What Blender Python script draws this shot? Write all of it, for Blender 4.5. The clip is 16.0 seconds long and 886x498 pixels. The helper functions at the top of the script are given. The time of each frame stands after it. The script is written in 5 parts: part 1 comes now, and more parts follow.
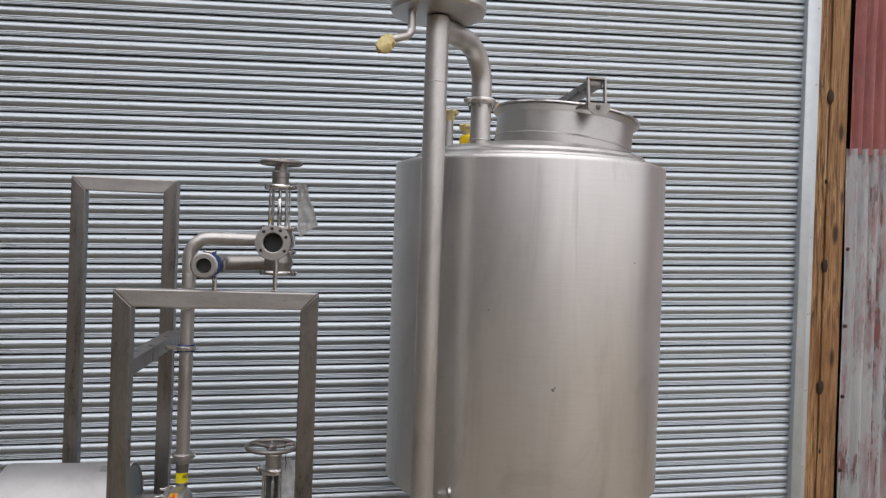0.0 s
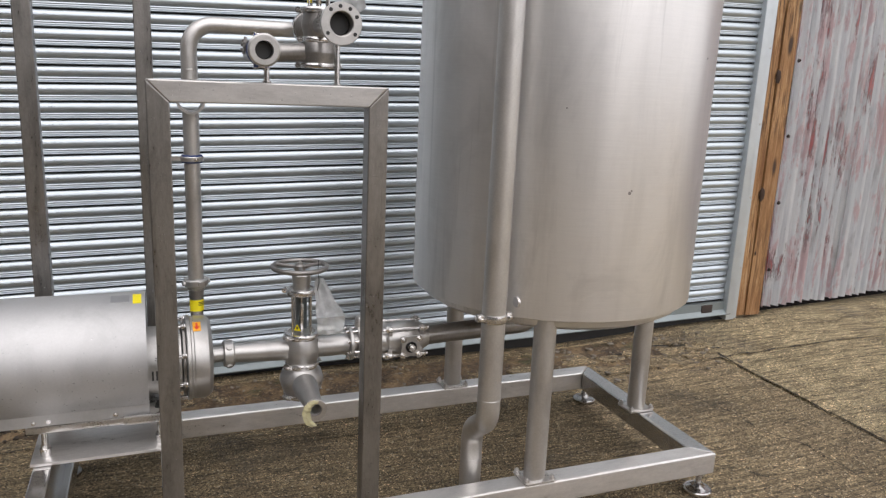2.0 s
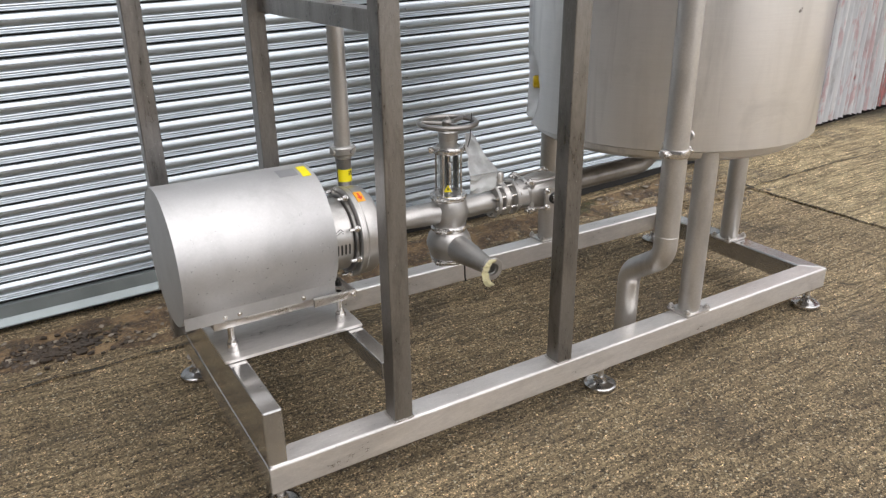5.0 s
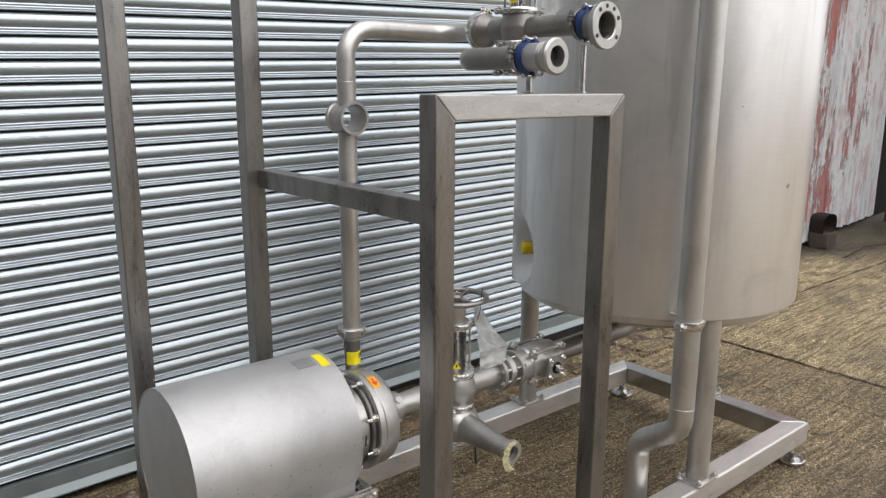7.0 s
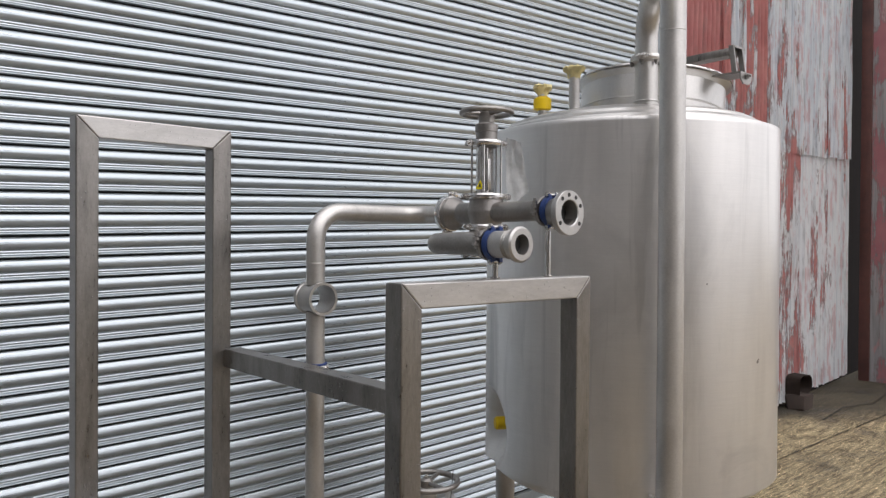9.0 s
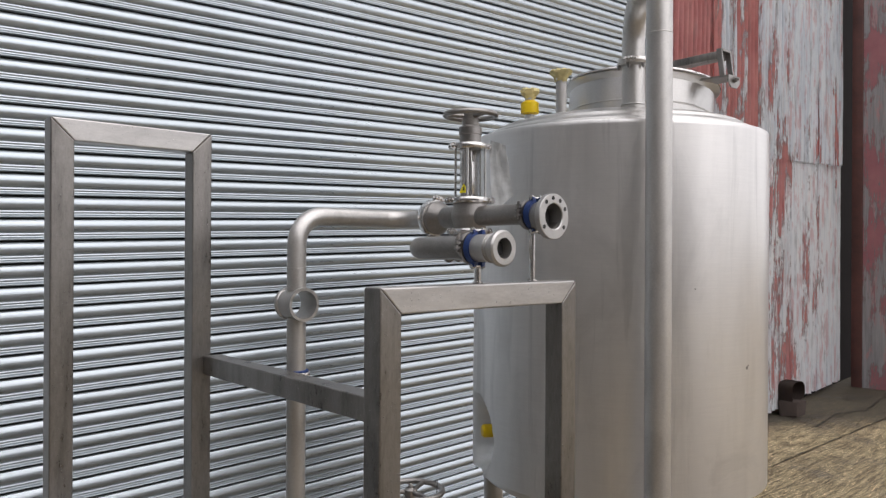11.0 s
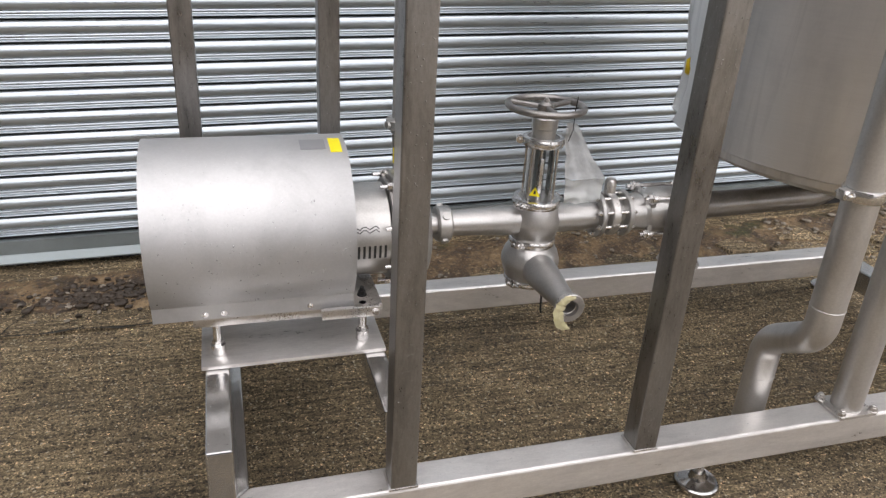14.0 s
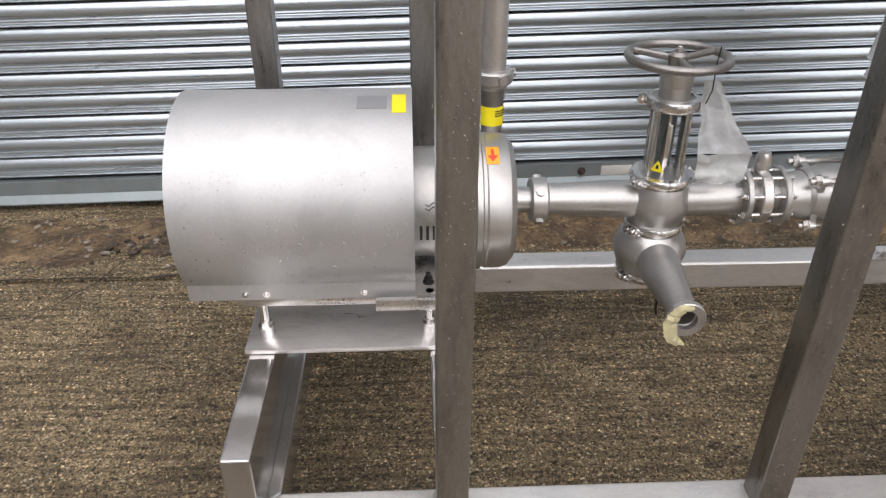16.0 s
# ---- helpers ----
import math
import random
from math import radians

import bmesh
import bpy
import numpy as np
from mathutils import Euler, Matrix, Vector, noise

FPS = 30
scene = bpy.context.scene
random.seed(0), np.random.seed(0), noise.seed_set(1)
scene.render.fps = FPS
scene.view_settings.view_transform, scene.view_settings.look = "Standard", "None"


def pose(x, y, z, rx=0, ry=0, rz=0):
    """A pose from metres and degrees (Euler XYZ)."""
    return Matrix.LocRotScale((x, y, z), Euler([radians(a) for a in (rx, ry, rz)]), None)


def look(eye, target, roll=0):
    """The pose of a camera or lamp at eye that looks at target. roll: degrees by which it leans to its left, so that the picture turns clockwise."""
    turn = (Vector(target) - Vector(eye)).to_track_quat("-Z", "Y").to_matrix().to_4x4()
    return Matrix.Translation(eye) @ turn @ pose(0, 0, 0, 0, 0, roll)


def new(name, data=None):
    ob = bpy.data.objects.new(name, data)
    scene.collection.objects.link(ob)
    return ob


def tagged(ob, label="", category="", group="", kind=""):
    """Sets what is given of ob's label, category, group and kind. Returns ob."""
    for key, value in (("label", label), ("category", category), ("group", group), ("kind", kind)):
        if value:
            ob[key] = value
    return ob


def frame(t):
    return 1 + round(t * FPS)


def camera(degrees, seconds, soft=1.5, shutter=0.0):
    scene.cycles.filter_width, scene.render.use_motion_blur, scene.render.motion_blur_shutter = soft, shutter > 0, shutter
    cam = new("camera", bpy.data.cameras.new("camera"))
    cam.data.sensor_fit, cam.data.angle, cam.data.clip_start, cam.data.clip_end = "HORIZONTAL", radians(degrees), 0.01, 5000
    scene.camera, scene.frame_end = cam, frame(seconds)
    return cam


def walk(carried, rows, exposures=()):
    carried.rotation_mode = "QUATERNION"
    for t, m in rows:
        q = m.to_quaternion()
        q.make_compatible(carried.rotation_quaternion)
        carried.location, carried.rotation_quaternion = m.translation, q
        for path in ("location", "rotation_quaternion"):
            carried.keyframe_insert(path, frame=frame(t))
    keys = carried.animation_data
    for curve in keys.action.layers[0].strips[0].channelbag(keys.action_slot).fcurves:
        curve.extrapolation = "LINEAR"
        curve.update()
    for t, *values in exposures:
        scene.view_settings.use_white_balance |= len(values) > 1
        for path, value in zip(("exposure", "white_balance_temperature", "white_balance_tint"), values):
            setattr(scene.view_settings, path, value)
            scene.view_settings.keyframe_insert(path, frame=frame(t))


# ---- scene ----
cam = camera(61.5, 16.0, 1.35)
PATH = [
    (0, (0.16, 0.233, 1.653), (0.472, 2.209, 1.647), 2.0),
    (0.5, (0.089, 0.419, 1.609), (0.485, 2.377, 1.508), 1.9),
    (1, (-0.055, 0.509, 1.568), (0.452, 2.431, 1.347), 1.9),
    (1.5, (-0.306, 0.565, 1.55), (0.316, 2.435, 1.207), 2.2),
    (2, (-0.475, 0.646, 1.518), (0.244, 2.459, 1.074), 2.5),
    (2.5, (-0.573, 0.814, 1.465), (0.221, 2.574, 0.943), 2.4),
    (3, (-0.692, 0.892, 1.434), (0.148, 2.605, 0.834), 2.0),
    (3.5, (-0.928, 0.921, 1.415), (-0.052, 2.587, 0.74), 1.6),
    (4, (-1.065, 0.947, 1.392), (-0.185, 2.58, 0.645), 1.0),
    (6.5, (-1.444, 1.439, 1.417), (-0.264, 2.913, 0.757), 0.0),
    (7, (-1.463, 1.461, 1.505), (-0.212, 2.962, 1.078), 0.3),
    (7.5, (-1.463, 1.456, 1.531), (-0.184, 2.974, 1.279), 0.7),
    (8, (-1.509, 1.467, 1.545), (-0.189, 2.964, 1.422), 0.7),
    (8.5, (-1.464, 1.464, 1.575), (-0.142, 2.965, 1.537), 0.5),
    (11, (-1.386, 1.47, 1.567), (-0.05, 2.958, 1.568), 0.3),
    (11.5, (-1.34, 1.463, 1.514), (-0.074, 2.997, 1.305), 0.6),
    (12, (-1.255, 1.436, 1.464), (-0.103, 3.016, 1.044), 1.3),
    (12.5, (-1.153, 1.422, 1.415), (-0.119, 3.027, 0.82), 1.9),
    (13, (-1.05, 1.385, 1.367), (-0.163, 3.028, 0.649), 2.4),
    (13.5, (-0.935, 1.427, 1.322), (-0.209, 3.111, 0.525), 3.2),
    (14, (-0.764, 1.5, 1.306), (-0.224, 3.229, 0.458), 3.4),
    (14.5, (-0.609, 1.538, 1.301), (-0.259, 3.286, 0.396), 3.2),
    (15, (-0.437, 1.531, 1.312), (-0.247, 3.281, 0.363), 2.4),
    (15.5, (-0.392, 1.588, 1.304), (-0.297, 3.326, 0.319), 1.4),
    (16, (-0.514, 1.779, 1.272), (-0.437, 3.494, 0.246), 0.2),
]
walk(cam, [(t, look(eye, target, roll)) for t, eye, target, roll in PATH], exposures=[(0.0, -0.29, 6500, 16), (1.0, -0.04, 6500, 15), (2.0, 0.18, 6500, 15), (4.0, 0.42, 6500, 15), (6.5, 0.56, 6500, 11), (7.0, 0.30, 6500, 12), (7.5, 0.16, 6500, 12), (8.5, 0.10, 6500, 14), (11.0, 0.00, 6500, 15), (13.0, 0.38, 6500, 16), (14.5, 0.46, 6500, 15), (16.0, 0.58, 6500, 16)])

# ---------------------------------------------------------------- light
world = bpy.data.worlds.new("overcast_sky")
scene.world = world
world.use_nodes = True
wn = world.node_tree
wn.nodes.clear()
w_out = wn.nodes.new("ShaderNodeOutputWorld")
w_bg = wn.nodes.new("ShaderNodeBackground")
w_sky = wn.nodes.new("ShaderNodeTexSky")
w_sky.sky_type = "NISHITA"
w_sky.sun_disc = False
w_sky.sun_elevation = radians(56)
w_sky.sun_rotation = radians(176)
w_sky.air_density = 1.0
w_sky.dust_density = 4.0
w_sky.ozone_density = 1.0
w_hsv = wn.nodes.new("ShaderNodeHueSaturation")
w_hsv.inputs["Saturation"].default_value = 0.16
wn.links.new(w_sky.outputs[0], w_hsv.inputs["Color"])
w_mix = wn.nodes.new("ShaderNodeMix")
w_mix.data_type = "RGBA"
w_mix.inputs[0].default_value = 0.82
w_mix.inputs[7].default_value = (8.75, 8.85, 8.95, 1)
wn.links.new(w_hsv.outputs[0], w_mix.inputs[6])
wn.links.new(w_mix.outputs[2], w_bg.inputs["Color"])
w_bg.inputs["Strength"].default_value = 0.15
wn.links.new(w_bg.outputs[0], w_out.inputs["Surface"])

sun_data = bpy.data.lights.new("sun", "SUN")
sun_data.energy = 1.1
sun_data.angle = radians(85)
sun_data.color = (1.0, 0.97, 0.93)
sun = new("sun", sun_data)
sun.matrix_world = look((1.2, -6.0, 14.0), (0.6, 3.0, 0.8))


# ---------------------------------------------------------------- materials
def base_material(name):
    m = bpy.data.materials.new(name)
    m.use_nodes = True
    nt = m.node_tree
    return m, nt, nt.nodes["Principled BSDF"]


def coords(nt, scale, source="Object"):
    tc = nt.nodes.new("ShaderNodeTexCoord")
    mp = nt.nodes.new("ShaderNodeMapping")
    mp.inputs["Scale"].default_value = scale
    nt.links.new(tc.outputs[source], mp.inputs["Vector"])
    return mp.outputs[0]


def noise_tex(nt, vec, scale, detail=4.0, rough=0.55, dist=0.0):
    n = nt.nodes.new("ShaderNodeTexNoise")
    n.inputs["Scale"].default_value = scale
    n.inputs["Detail"].default_value = detail
    n.inputs["Roughness"].default_value = rough
    n.inputs["Distortion"].default_value = dist
    nt.links.new(vec, n.inputs["Vector"])
    return n.outputs["Fac"]


def voronoi(nt, vec, scale, out="Distance", feature="F1"):
    n = nt.nodes.new("ShaderNodeTexVoronoi")
    n.feature = feature
    n.inputs["Scale"].default_value = scale
    nt.links.new(vec, n.inputs["Vector"])
    return n.outputs[out]


def ramp(nt, fac, stops):
    n = nt.nodes.new("ShaderNodeValToRGB")
    el = n.color_ramp.elements
    while len(el) < len(stops):
        el.new(0.5)
    for e, (p, c) in zip(el, stops):
        e.position = p
        e.color = (*c, 1) if isinstance(c, tuple) else (c, c, c, 1)
    nt.links.new(fac, n.inputs["Fac"])
    return n.outputs["Color"]


def mix(nt, fac, a, b, blend="MIX"):
    n = nt.nodes.new("ShaderNodeMix")
    n.data_type = "RGBA"
    n.blend_type = blend
    for v, sock in ((fac, n.inputs[0]), (a, n.inputs[6]), (b, n.inputs[7])):
        if isinstance(v, bpy.types.NodeSocket):
            nt.links.new(v, sock)
        elif isinstance(v, tuple):
            sock.default_value = (*v, 1)
        else:
            sock.default_value = v
    return n.outputs[2]


def maths(nt, op, a, b):
    n = nt.nodes.new("ShaderNodeMath")
    n.operation = op
    for v, sock in ((a, n.inputs[0]), (b, n.inputs[1])):
        if isinstance(v, bpy.types.NodeSocket):
            nt.links.new(v, sock)
        else:
            sock.default_value = v
    return n.outputs[0]


def bump(nt, bs, height, strength, distance, after=None):
    n = nt.nodes.new("ShaderNodeBump")
    n.inputs["Strength"].default_value = strength
    n.inputs["Distance"].default_value = distance
    nt.links.new(height, n.inputs["Height"])
    if after is not None:
        nt.links.new(after, n.inputs["Normal"])
    nt.links.new(n.outputs[0], bs.inputs["Normal"])
    return n.outputs[0]


def object_random(nt):
    return nt.nodes.new("ShaderNodeObjectInfo").outputs["Random"]


def steel(name, base=(0.50, 0.475, 0.45), rough=0.36, grain=(1, 1, 30), streak=(6, 6, 0.7), contrast=0.18, drops=0.0, spread=0.12, metal=0.72, dust=0.10, drip=0.0, relief=0.06):
    """Stainless steel: directional polish grain, run-off streaks, optional rain drops."""
    m, nt, bs = base_material(name)
    bs.inputs["Metallic"].default_value = metal
    bs.inputs["Specular IOR Level"].default_value = 0.3
    g = noise_tex(nt, coords(nt, grain), 14.0, 5.0, 0.7)
    s = noise_tex(nt, coords(nt, streak), 2.2, 5.0, 0.6, 0.6)
    cl = noise_tex(nt, coords(nt, (1, 1, 1)), 3.1, 4.0)
    dark = tuple(c * (1 - contrast * 1.6) for c in base)
    light = tuple(min(1, c * (1 + contrast * 0.6)) for c in base)
    c = ramp(nt, s, [(0.28, dark), (0.52, base), (0.75, light)])
    c = mix(nt, ramp(nt, cl, [(0.35, 0.0), (0.75, 0.35)]), c, tuple(v * 0.82 for v in base))
    c = mix(nt, 1.0, c, ramp(nt, g, [(0.32, 1.0 - dust * 1.6), (0.68, 1.0 + dust)]), "MULTIPLY")
    if drip:
        run = noise_tex(nt, coords(nt, (9, 9, 0.8)), 1.0, 5.0, 0.6, 0.9)
        c = mix(nt, ramp(nt, run, [(0.58, 0.0), (0.66, drip), (0.80, drip)]), c, tuple(v * 0.45 for v in base))
        smear = noise_tex(nt, coords(nt, (2.2, 2.2, 1.1)), 1.7, 5.0, 0.65, 1.2)
        c = mix(nt, ramp(nt, smear, [(0.54, 0.0), (0.72, drip)]), c, tuple(v * 0.5 for v in base))
    film = noise_tex(nt, coords(nt, (1, 1, 1)), 260.0, 3.0, 0.7)
    c = mix(nt, 1.0, c, ramp(nt, film, [(0.30, 1.0 - dust), (0.70, 1.0 + dust * 0.6)]), "MULTIPLY")
    nt.links.new(c, bs.inputs["Base Color"])
    r = ramp(nt, maths(nt, "ADD", maths(nt, "MULTIPLY", g, 0.5), maths(nt, "MULTIPLY", s, 0.5)), [(0.3, rough - spread), (0.7, rough + spread)])
    nt.links.new(r, bs.inputs["Roughness"])
    wave = noise_tex(nt, coords(nt, (1, 1, 1)), 8.0, 3.0)
    after = bump(nt, bs, maths(nt, "ADD", maths(nt, "MULTIPLY", g, 0.3), maths(nt, "MULTIPLY", wave, 2.5)), relief, 0.004)
    if drops:
        v = voronoi(nt, coords(nt, (1, 1, 1)), 95.0)
        few = noise_tex(nt, coords(nt, (1, 1, 1)), 9.0, 2.0)
        d = ramp(nt, v, [(0.04, 1.0), (0.15, 0.0)])
        d = mix(nt, ramp(nt, few, [(0.40, 0.0), (0.52, 1.0)]), (0, 0, 0), d)
        bump(nt, bs, d, drops, 0.0025, after)
    return m


def plain(name, color, rough=0.5, metallic=0.0, var=0.15, scale=40.0, bump_s=0.05):
    m, nt, bs = base_material(name)
    n = noise_tex(nt, coords(nt, (1, 1, 1)), scale, 5.0, 0.65)
    n2 = noise_tex(nt, coords(nt, (1, 1, 1)), scale * 0.13, 3.0)
    f = maths(nt, "ADD", maths(nt, "MULTIPLY", n, 0.5), maths(nt, "MULTIPLY", n2, 0.5))
    nt.links.new(ramp(nt, f, [(0.3, tuple(c * (1 - var) for c in color)), (0.7, tuple(min(1, c * (1 + var)) for c in color))]), bs.inputs["Base Color"])
    nt.links.new(ramp(nt, n, [(0.3, max(0.02, rough - 0.1)), (0.7, min(1.0, rough + 0.1))]), bs.inputs["Roughness"])
    bs.inputs["Metallic"].default_value = metallic
    bump(nt, bs, n, bump_s, 0.002)
    return m


M_TANK = steel("tank_steel", (0.78, 0.765, 0.75), 0.34, (0.6, 0.6, 14), (4.5, 4.5, 0.5), 0.06, 0.0, 0.04, 0.85, 0.02, 0.26, 0.004)
M_HEAD = steel("head_steel", (0.60, 0.59, 0.575), 0.33, (12, 12, 12), (3, 3, 3), 0.12, 0.0, 0.08, 0.85, 0.04)
M_PIPE = steel("pipe_steel", (0.60, 0.585, 0.565), 0.38, (12, 12, 12), (4, 4, 2), 0.16, 0.0, 0.08, 0.84, 0.05)
M_CAST = steel("blasted_steel", (0.50, 0.49, 0.475), 0.36, (22, 22, 22), (5, 5, 5), 0.13, 0.0, 0.06, 0.84, 0.06)
# one frame steel, shading put into the base: dark uprights, lighter top bars and rails
M_BAR = steel("box_section_steel_shaded", (0.275, 0.261, 0.246), 0.32, (14, 14, 3), (7, 7, 1.6), 0.30, 1.0, 0.09, 0.84, 0.08)
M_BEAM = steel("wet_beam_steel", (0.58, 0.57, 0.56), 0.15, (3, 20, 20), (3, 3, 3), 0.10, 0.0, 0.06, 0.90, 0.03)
M_RAIL = steel("rail_steel_lit", (0.82, 0.80, 0.78), 0.34, (3, 10, 10), (1.4, 5, 5), 0.16, 0.3, 0.10, 0.78, 0.05)
M_TOPBAR = steel("top_bar_steel_lit", (0.56, 0.545, 0.53), 0.36, (3, 14, 14), (1.4, 5, 5), 0.16, 0.8, 0.08, 0.82, 0.05)
M_COVER = steel("shroud_steel", (0.52, 0.52, 0.52), 0.50, (10, 10, 10), (4, 4, 3), 0.09, 0.45, 0.06, 0.72, 0.03)
M_AGED = steel("aged_steel", (0.33, 0.315, 0.30), 0.36, (18, 18, 18), (5, 5, 5), 0.18, 0.0, 0.08, 0.86, 0.08)
M_FOOT = steel("worn_foot_steel", (0.50, 0.49, 0.48), 0.16, (20, 20, 20), (9, 9, 9), 0.25, 0.0, 0.06, 0.97, 0.06)
M_BRIGHT = steel("bright_steel", (0.74, 0.725, 0.71), 0.20, (20, 20, 20), (6, 6, 6), 0.16, 0.0, 0.08, 0.95, 0.05)
M_MILL = steel("milled_steel", (0.64, 0.62, 0.60), 0.30, (20, 20, 20), (6, 6, 6), 0.18, 0.0, 0.10, 0.90, 0.06)
# near-black that stands in for shade inside openings and gaps
M_DARK = plain("recess_shade_black", (0.02, 0.02, 0.02), 0.6)
M_BLUE = plain("blue_rubber", (0.012, 0.038, 0.15), 0.45)
M_YELLOW = plain("yellow_plastic", (0.80, 0.55, 0.01), 0.35, var=0.06)
M_STICK = plain("yellow_sticker", (0.85, 0.72, 0.01), 0.4, var=0.05)
M_ORANGE = plain("orange_sticker", (0.85, 0.38, 0.02), 0.4, var=0.05)
M_RED = plain("red_print", (0.65, 0.05, 0.02), 0.4, var=0.05)
M_PRINT = plain("dark_print", (0.03, 0.03, 0.03), 0.5)
M_TAPE = plain("masking_tape", (0.82, 0.76, 0.50), 0.75, var=0.25, scale=60, bump_s=0.6)
M_WRAP = plain("aged_tape", (0.68, 0.58, 0.28), 0.75, var=0.35, scale=60, bump_s=0.6)
M_PLATE = plain("etched_label", (0.36, 0.36, 0.37), 0.45, 0.7)
M_SCUFF = plain("dull_scuff", (0.30, 0.285, 0.27), 0.5, 0.6)
M_BLACK = plain("black_plastic", (0.012, 0.012, 0.012), 0.4)


def shutter_material():
    m, nt, bs = base_material("galvanised_lath")
    rnd = object_random(nt)
    bs.inputs["Metallic"].default_value = 0.72
    long = noise_tex(nt, coords(nt, (0.5, 14, 14)), 5.0, 6.0, 0.7)
    blot = noise_tex(nt, coords(nt, (0.7, 1, 2)), 2.0, 5.0)
    spang = voronoi(nt, coords(nt, (1, 1, 1)), 90.0, "Color")
    bw = nt.nodes.new("ShaderNodeRGBToBW")
    nt.links.new(spang, bw.inputs[0])
    c = ramp(nt, long, [(0.3, (0.40, 0.445, 0.48)), (0.55, (0.49, 0.54, 0.58)), (0.8, (0.43, 0.478, 0.52))])
    c = mix(nt, ramp(nt, blot, [(0.45, 0.0), (0.8, 0.6)]), c, (0.41, 0.465, 0.497))
    c = mix(nt, maths(nt, "MULTIPLY", rnd, 0.35), c, (0.42, 0.47, 0.50))
    c = mix(nt, 0.05, c, ramp(nt, bw.outputs[0], [(0.2, 0.5), (0.8, 1.0)]), "MULTIPLY")
    nt.links.new(c, bs.inputs["Base Color"])
    r = ramp(nt, maths(nt, "ADD", maths(nt, "MULTIPLY", long, 0.6), maths(nt, "MULTIPLY", blot, 0.4)), [(0.3, 0.24), (0.7, 0.34)])
    nt.links.new(r, bs.inputs["Roughness"])
    bump(nt, bs, long, 0.012, 0.004)
    return m


def speck(nt, vec, scale, lo, hi):
    """A mask of single grains: those cells whose random value lies above lo."""
    col = voronoi(nt, vec, scale, "Color")
    sp = nt.nodes.new("ShaderNodeSeparateColor")
    nt.links.new(col, sp.inputs[0])
    return ramp(nt, sp.outputs[0], [(lo, 0.0), (hi, 1.0)])


def concrete_material():
    m, nt, bs = base_material("wet_brushed_concrete")
    vec = coords(nt, (1, 1, 1))
    brush = noise_tex(nt, coords(nt, (2.2, 26, 10)), 2.0, 5.0, 0.65, 0.4)
    grit = noise_tex(nt, vec, 170.0, 5.0, 0.8)
    big = noise_tex(nt, vec, 0.8, 5.0, 0.6, 0.5)
    mid = noise_tex(nt, vec, 5.0, 6.0, 0.7)
    sep = nt.nodes.new("ShaderNodeSeparateXYZ")
    nt.links.new(vec, sep.inputs[0])
    c = ramp(nt, big, [(0.32, (0.305, 0.234, 0.138)), (0.50, (0.438, 0.337, 0.198)), (0.70, (0.650, 0.496, 0.292))])
    slab = ramp(nt, maths(nt, "ADD", maths(nt, "MULTIPLY", sep.outputs[0], 0.1), maths(nt, "MULTIPLY", big, 0.01)), [(0.2585, 0.0), (0.262, 0.68), (0.60, 0.62), (0.70, 0.2)])
    c = mix(nt, slab, c, (0.800, 0.650, 0.385))
    c = mix(nt, ramp(nt, mid, [(0.42, 0.0), (0.70, 0.50)]), c, (0.235, 0.173, 0.098))
    c = mix(nt, ramp(nt, brush, [(0.46, 0.0), (0.58, 0.72)]), c, (0.150, 0.113, 0.066))
    # single grains of sand, light and dark, at two sizes
    for scale, dark, light in ((165.0, 0.30, 2.4), (330.0, 0.32, 2.6)):
        col = voronoi(nt, vec, scale, "Color")
        cell = nt.nodes.new("ShaderNodeSeparateColor")
        nt.links.new(col, cell.inputs[0])
        c = mix(nt, 1.0, c, ramp(nt, cell.outputs[0], [(0.06, dark), (0.30, 0.85), (0.80, 1.0), (0.94, 1.25), (0.985, light)]), "MULTIPLY")
    c = mix(nt, ramp(nt, grit, [(0.36, 0.85), (0.44, 0.0)]), c, (0.030, 0.023, 0.014))
    c = mix(nt, maths(nt, "MULTIPLY", speck(nt, vec, 190.0, 0.972, 0.980), 0.9), c, (0.72, 0.64, 0.46))
    pit = noise_tex(nt, coords(nt, (26, 55, 30)), 1.0, 4.0, 0.6)
    c = mix(nt, ramp(nt, pit, [(0.63, 0.0), (0.67, 0.85)]), c, (0.022, 0.017, 0.011))
    hole = voronoi(nt, coords(nt, (0.8, 1.1, 1)), 105.0)
    pick = speck(nt, coords(nt, (0.8, 1.1, 1)), 105.0, 0.55, 0.60)
    c = mix(nt, maths(nt, "MULTIPLY", ramp(nt, hole, [(0.16, 0.95), (0.30, 0.0)]), pick), c, (0.018, 0.013, 0.008))
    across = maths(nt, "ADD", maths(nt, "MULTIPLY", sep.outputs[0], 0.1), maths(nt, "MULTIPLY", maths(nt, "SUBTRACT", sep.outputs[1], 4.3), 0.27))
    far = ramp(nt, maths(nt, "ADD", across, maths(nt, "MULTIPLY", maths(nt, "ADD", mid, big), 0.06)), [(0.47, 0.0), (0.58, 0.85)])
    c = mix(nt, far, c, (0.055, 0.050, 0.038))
    wet = noise_tex(nt, vec, 1.6, 4.0)
    damp = ramp(nt, maths(nt, "ADD", maths(nt, "MULTIPLY", wet, 0.75), maths(nt, "MULTIPLY", grit, 0.25)), [(0.35, 1.0), (0.47, 0.0)])
    c = mix(nt, damp, c, mix(nt, 1.0, c, (0.52, 0.52, 0.54), "MULTIPLY"))
    nt.links.new(c, bs.inputs["Base Color"])
    nt.links.new(ramp(nt, damp, [(0.0, 0.72), (1.0, 0.38)]), bs.inputs["Roughness"])
    h = maths(nt, "ADD", maths(nt, "MULTIPLY", brush, 0.7), grit)
    bs.inputs["Specular IOR Level"].default_value = 0.4
    bump(nt, bs, h, 1.0, 0.014)
    return m


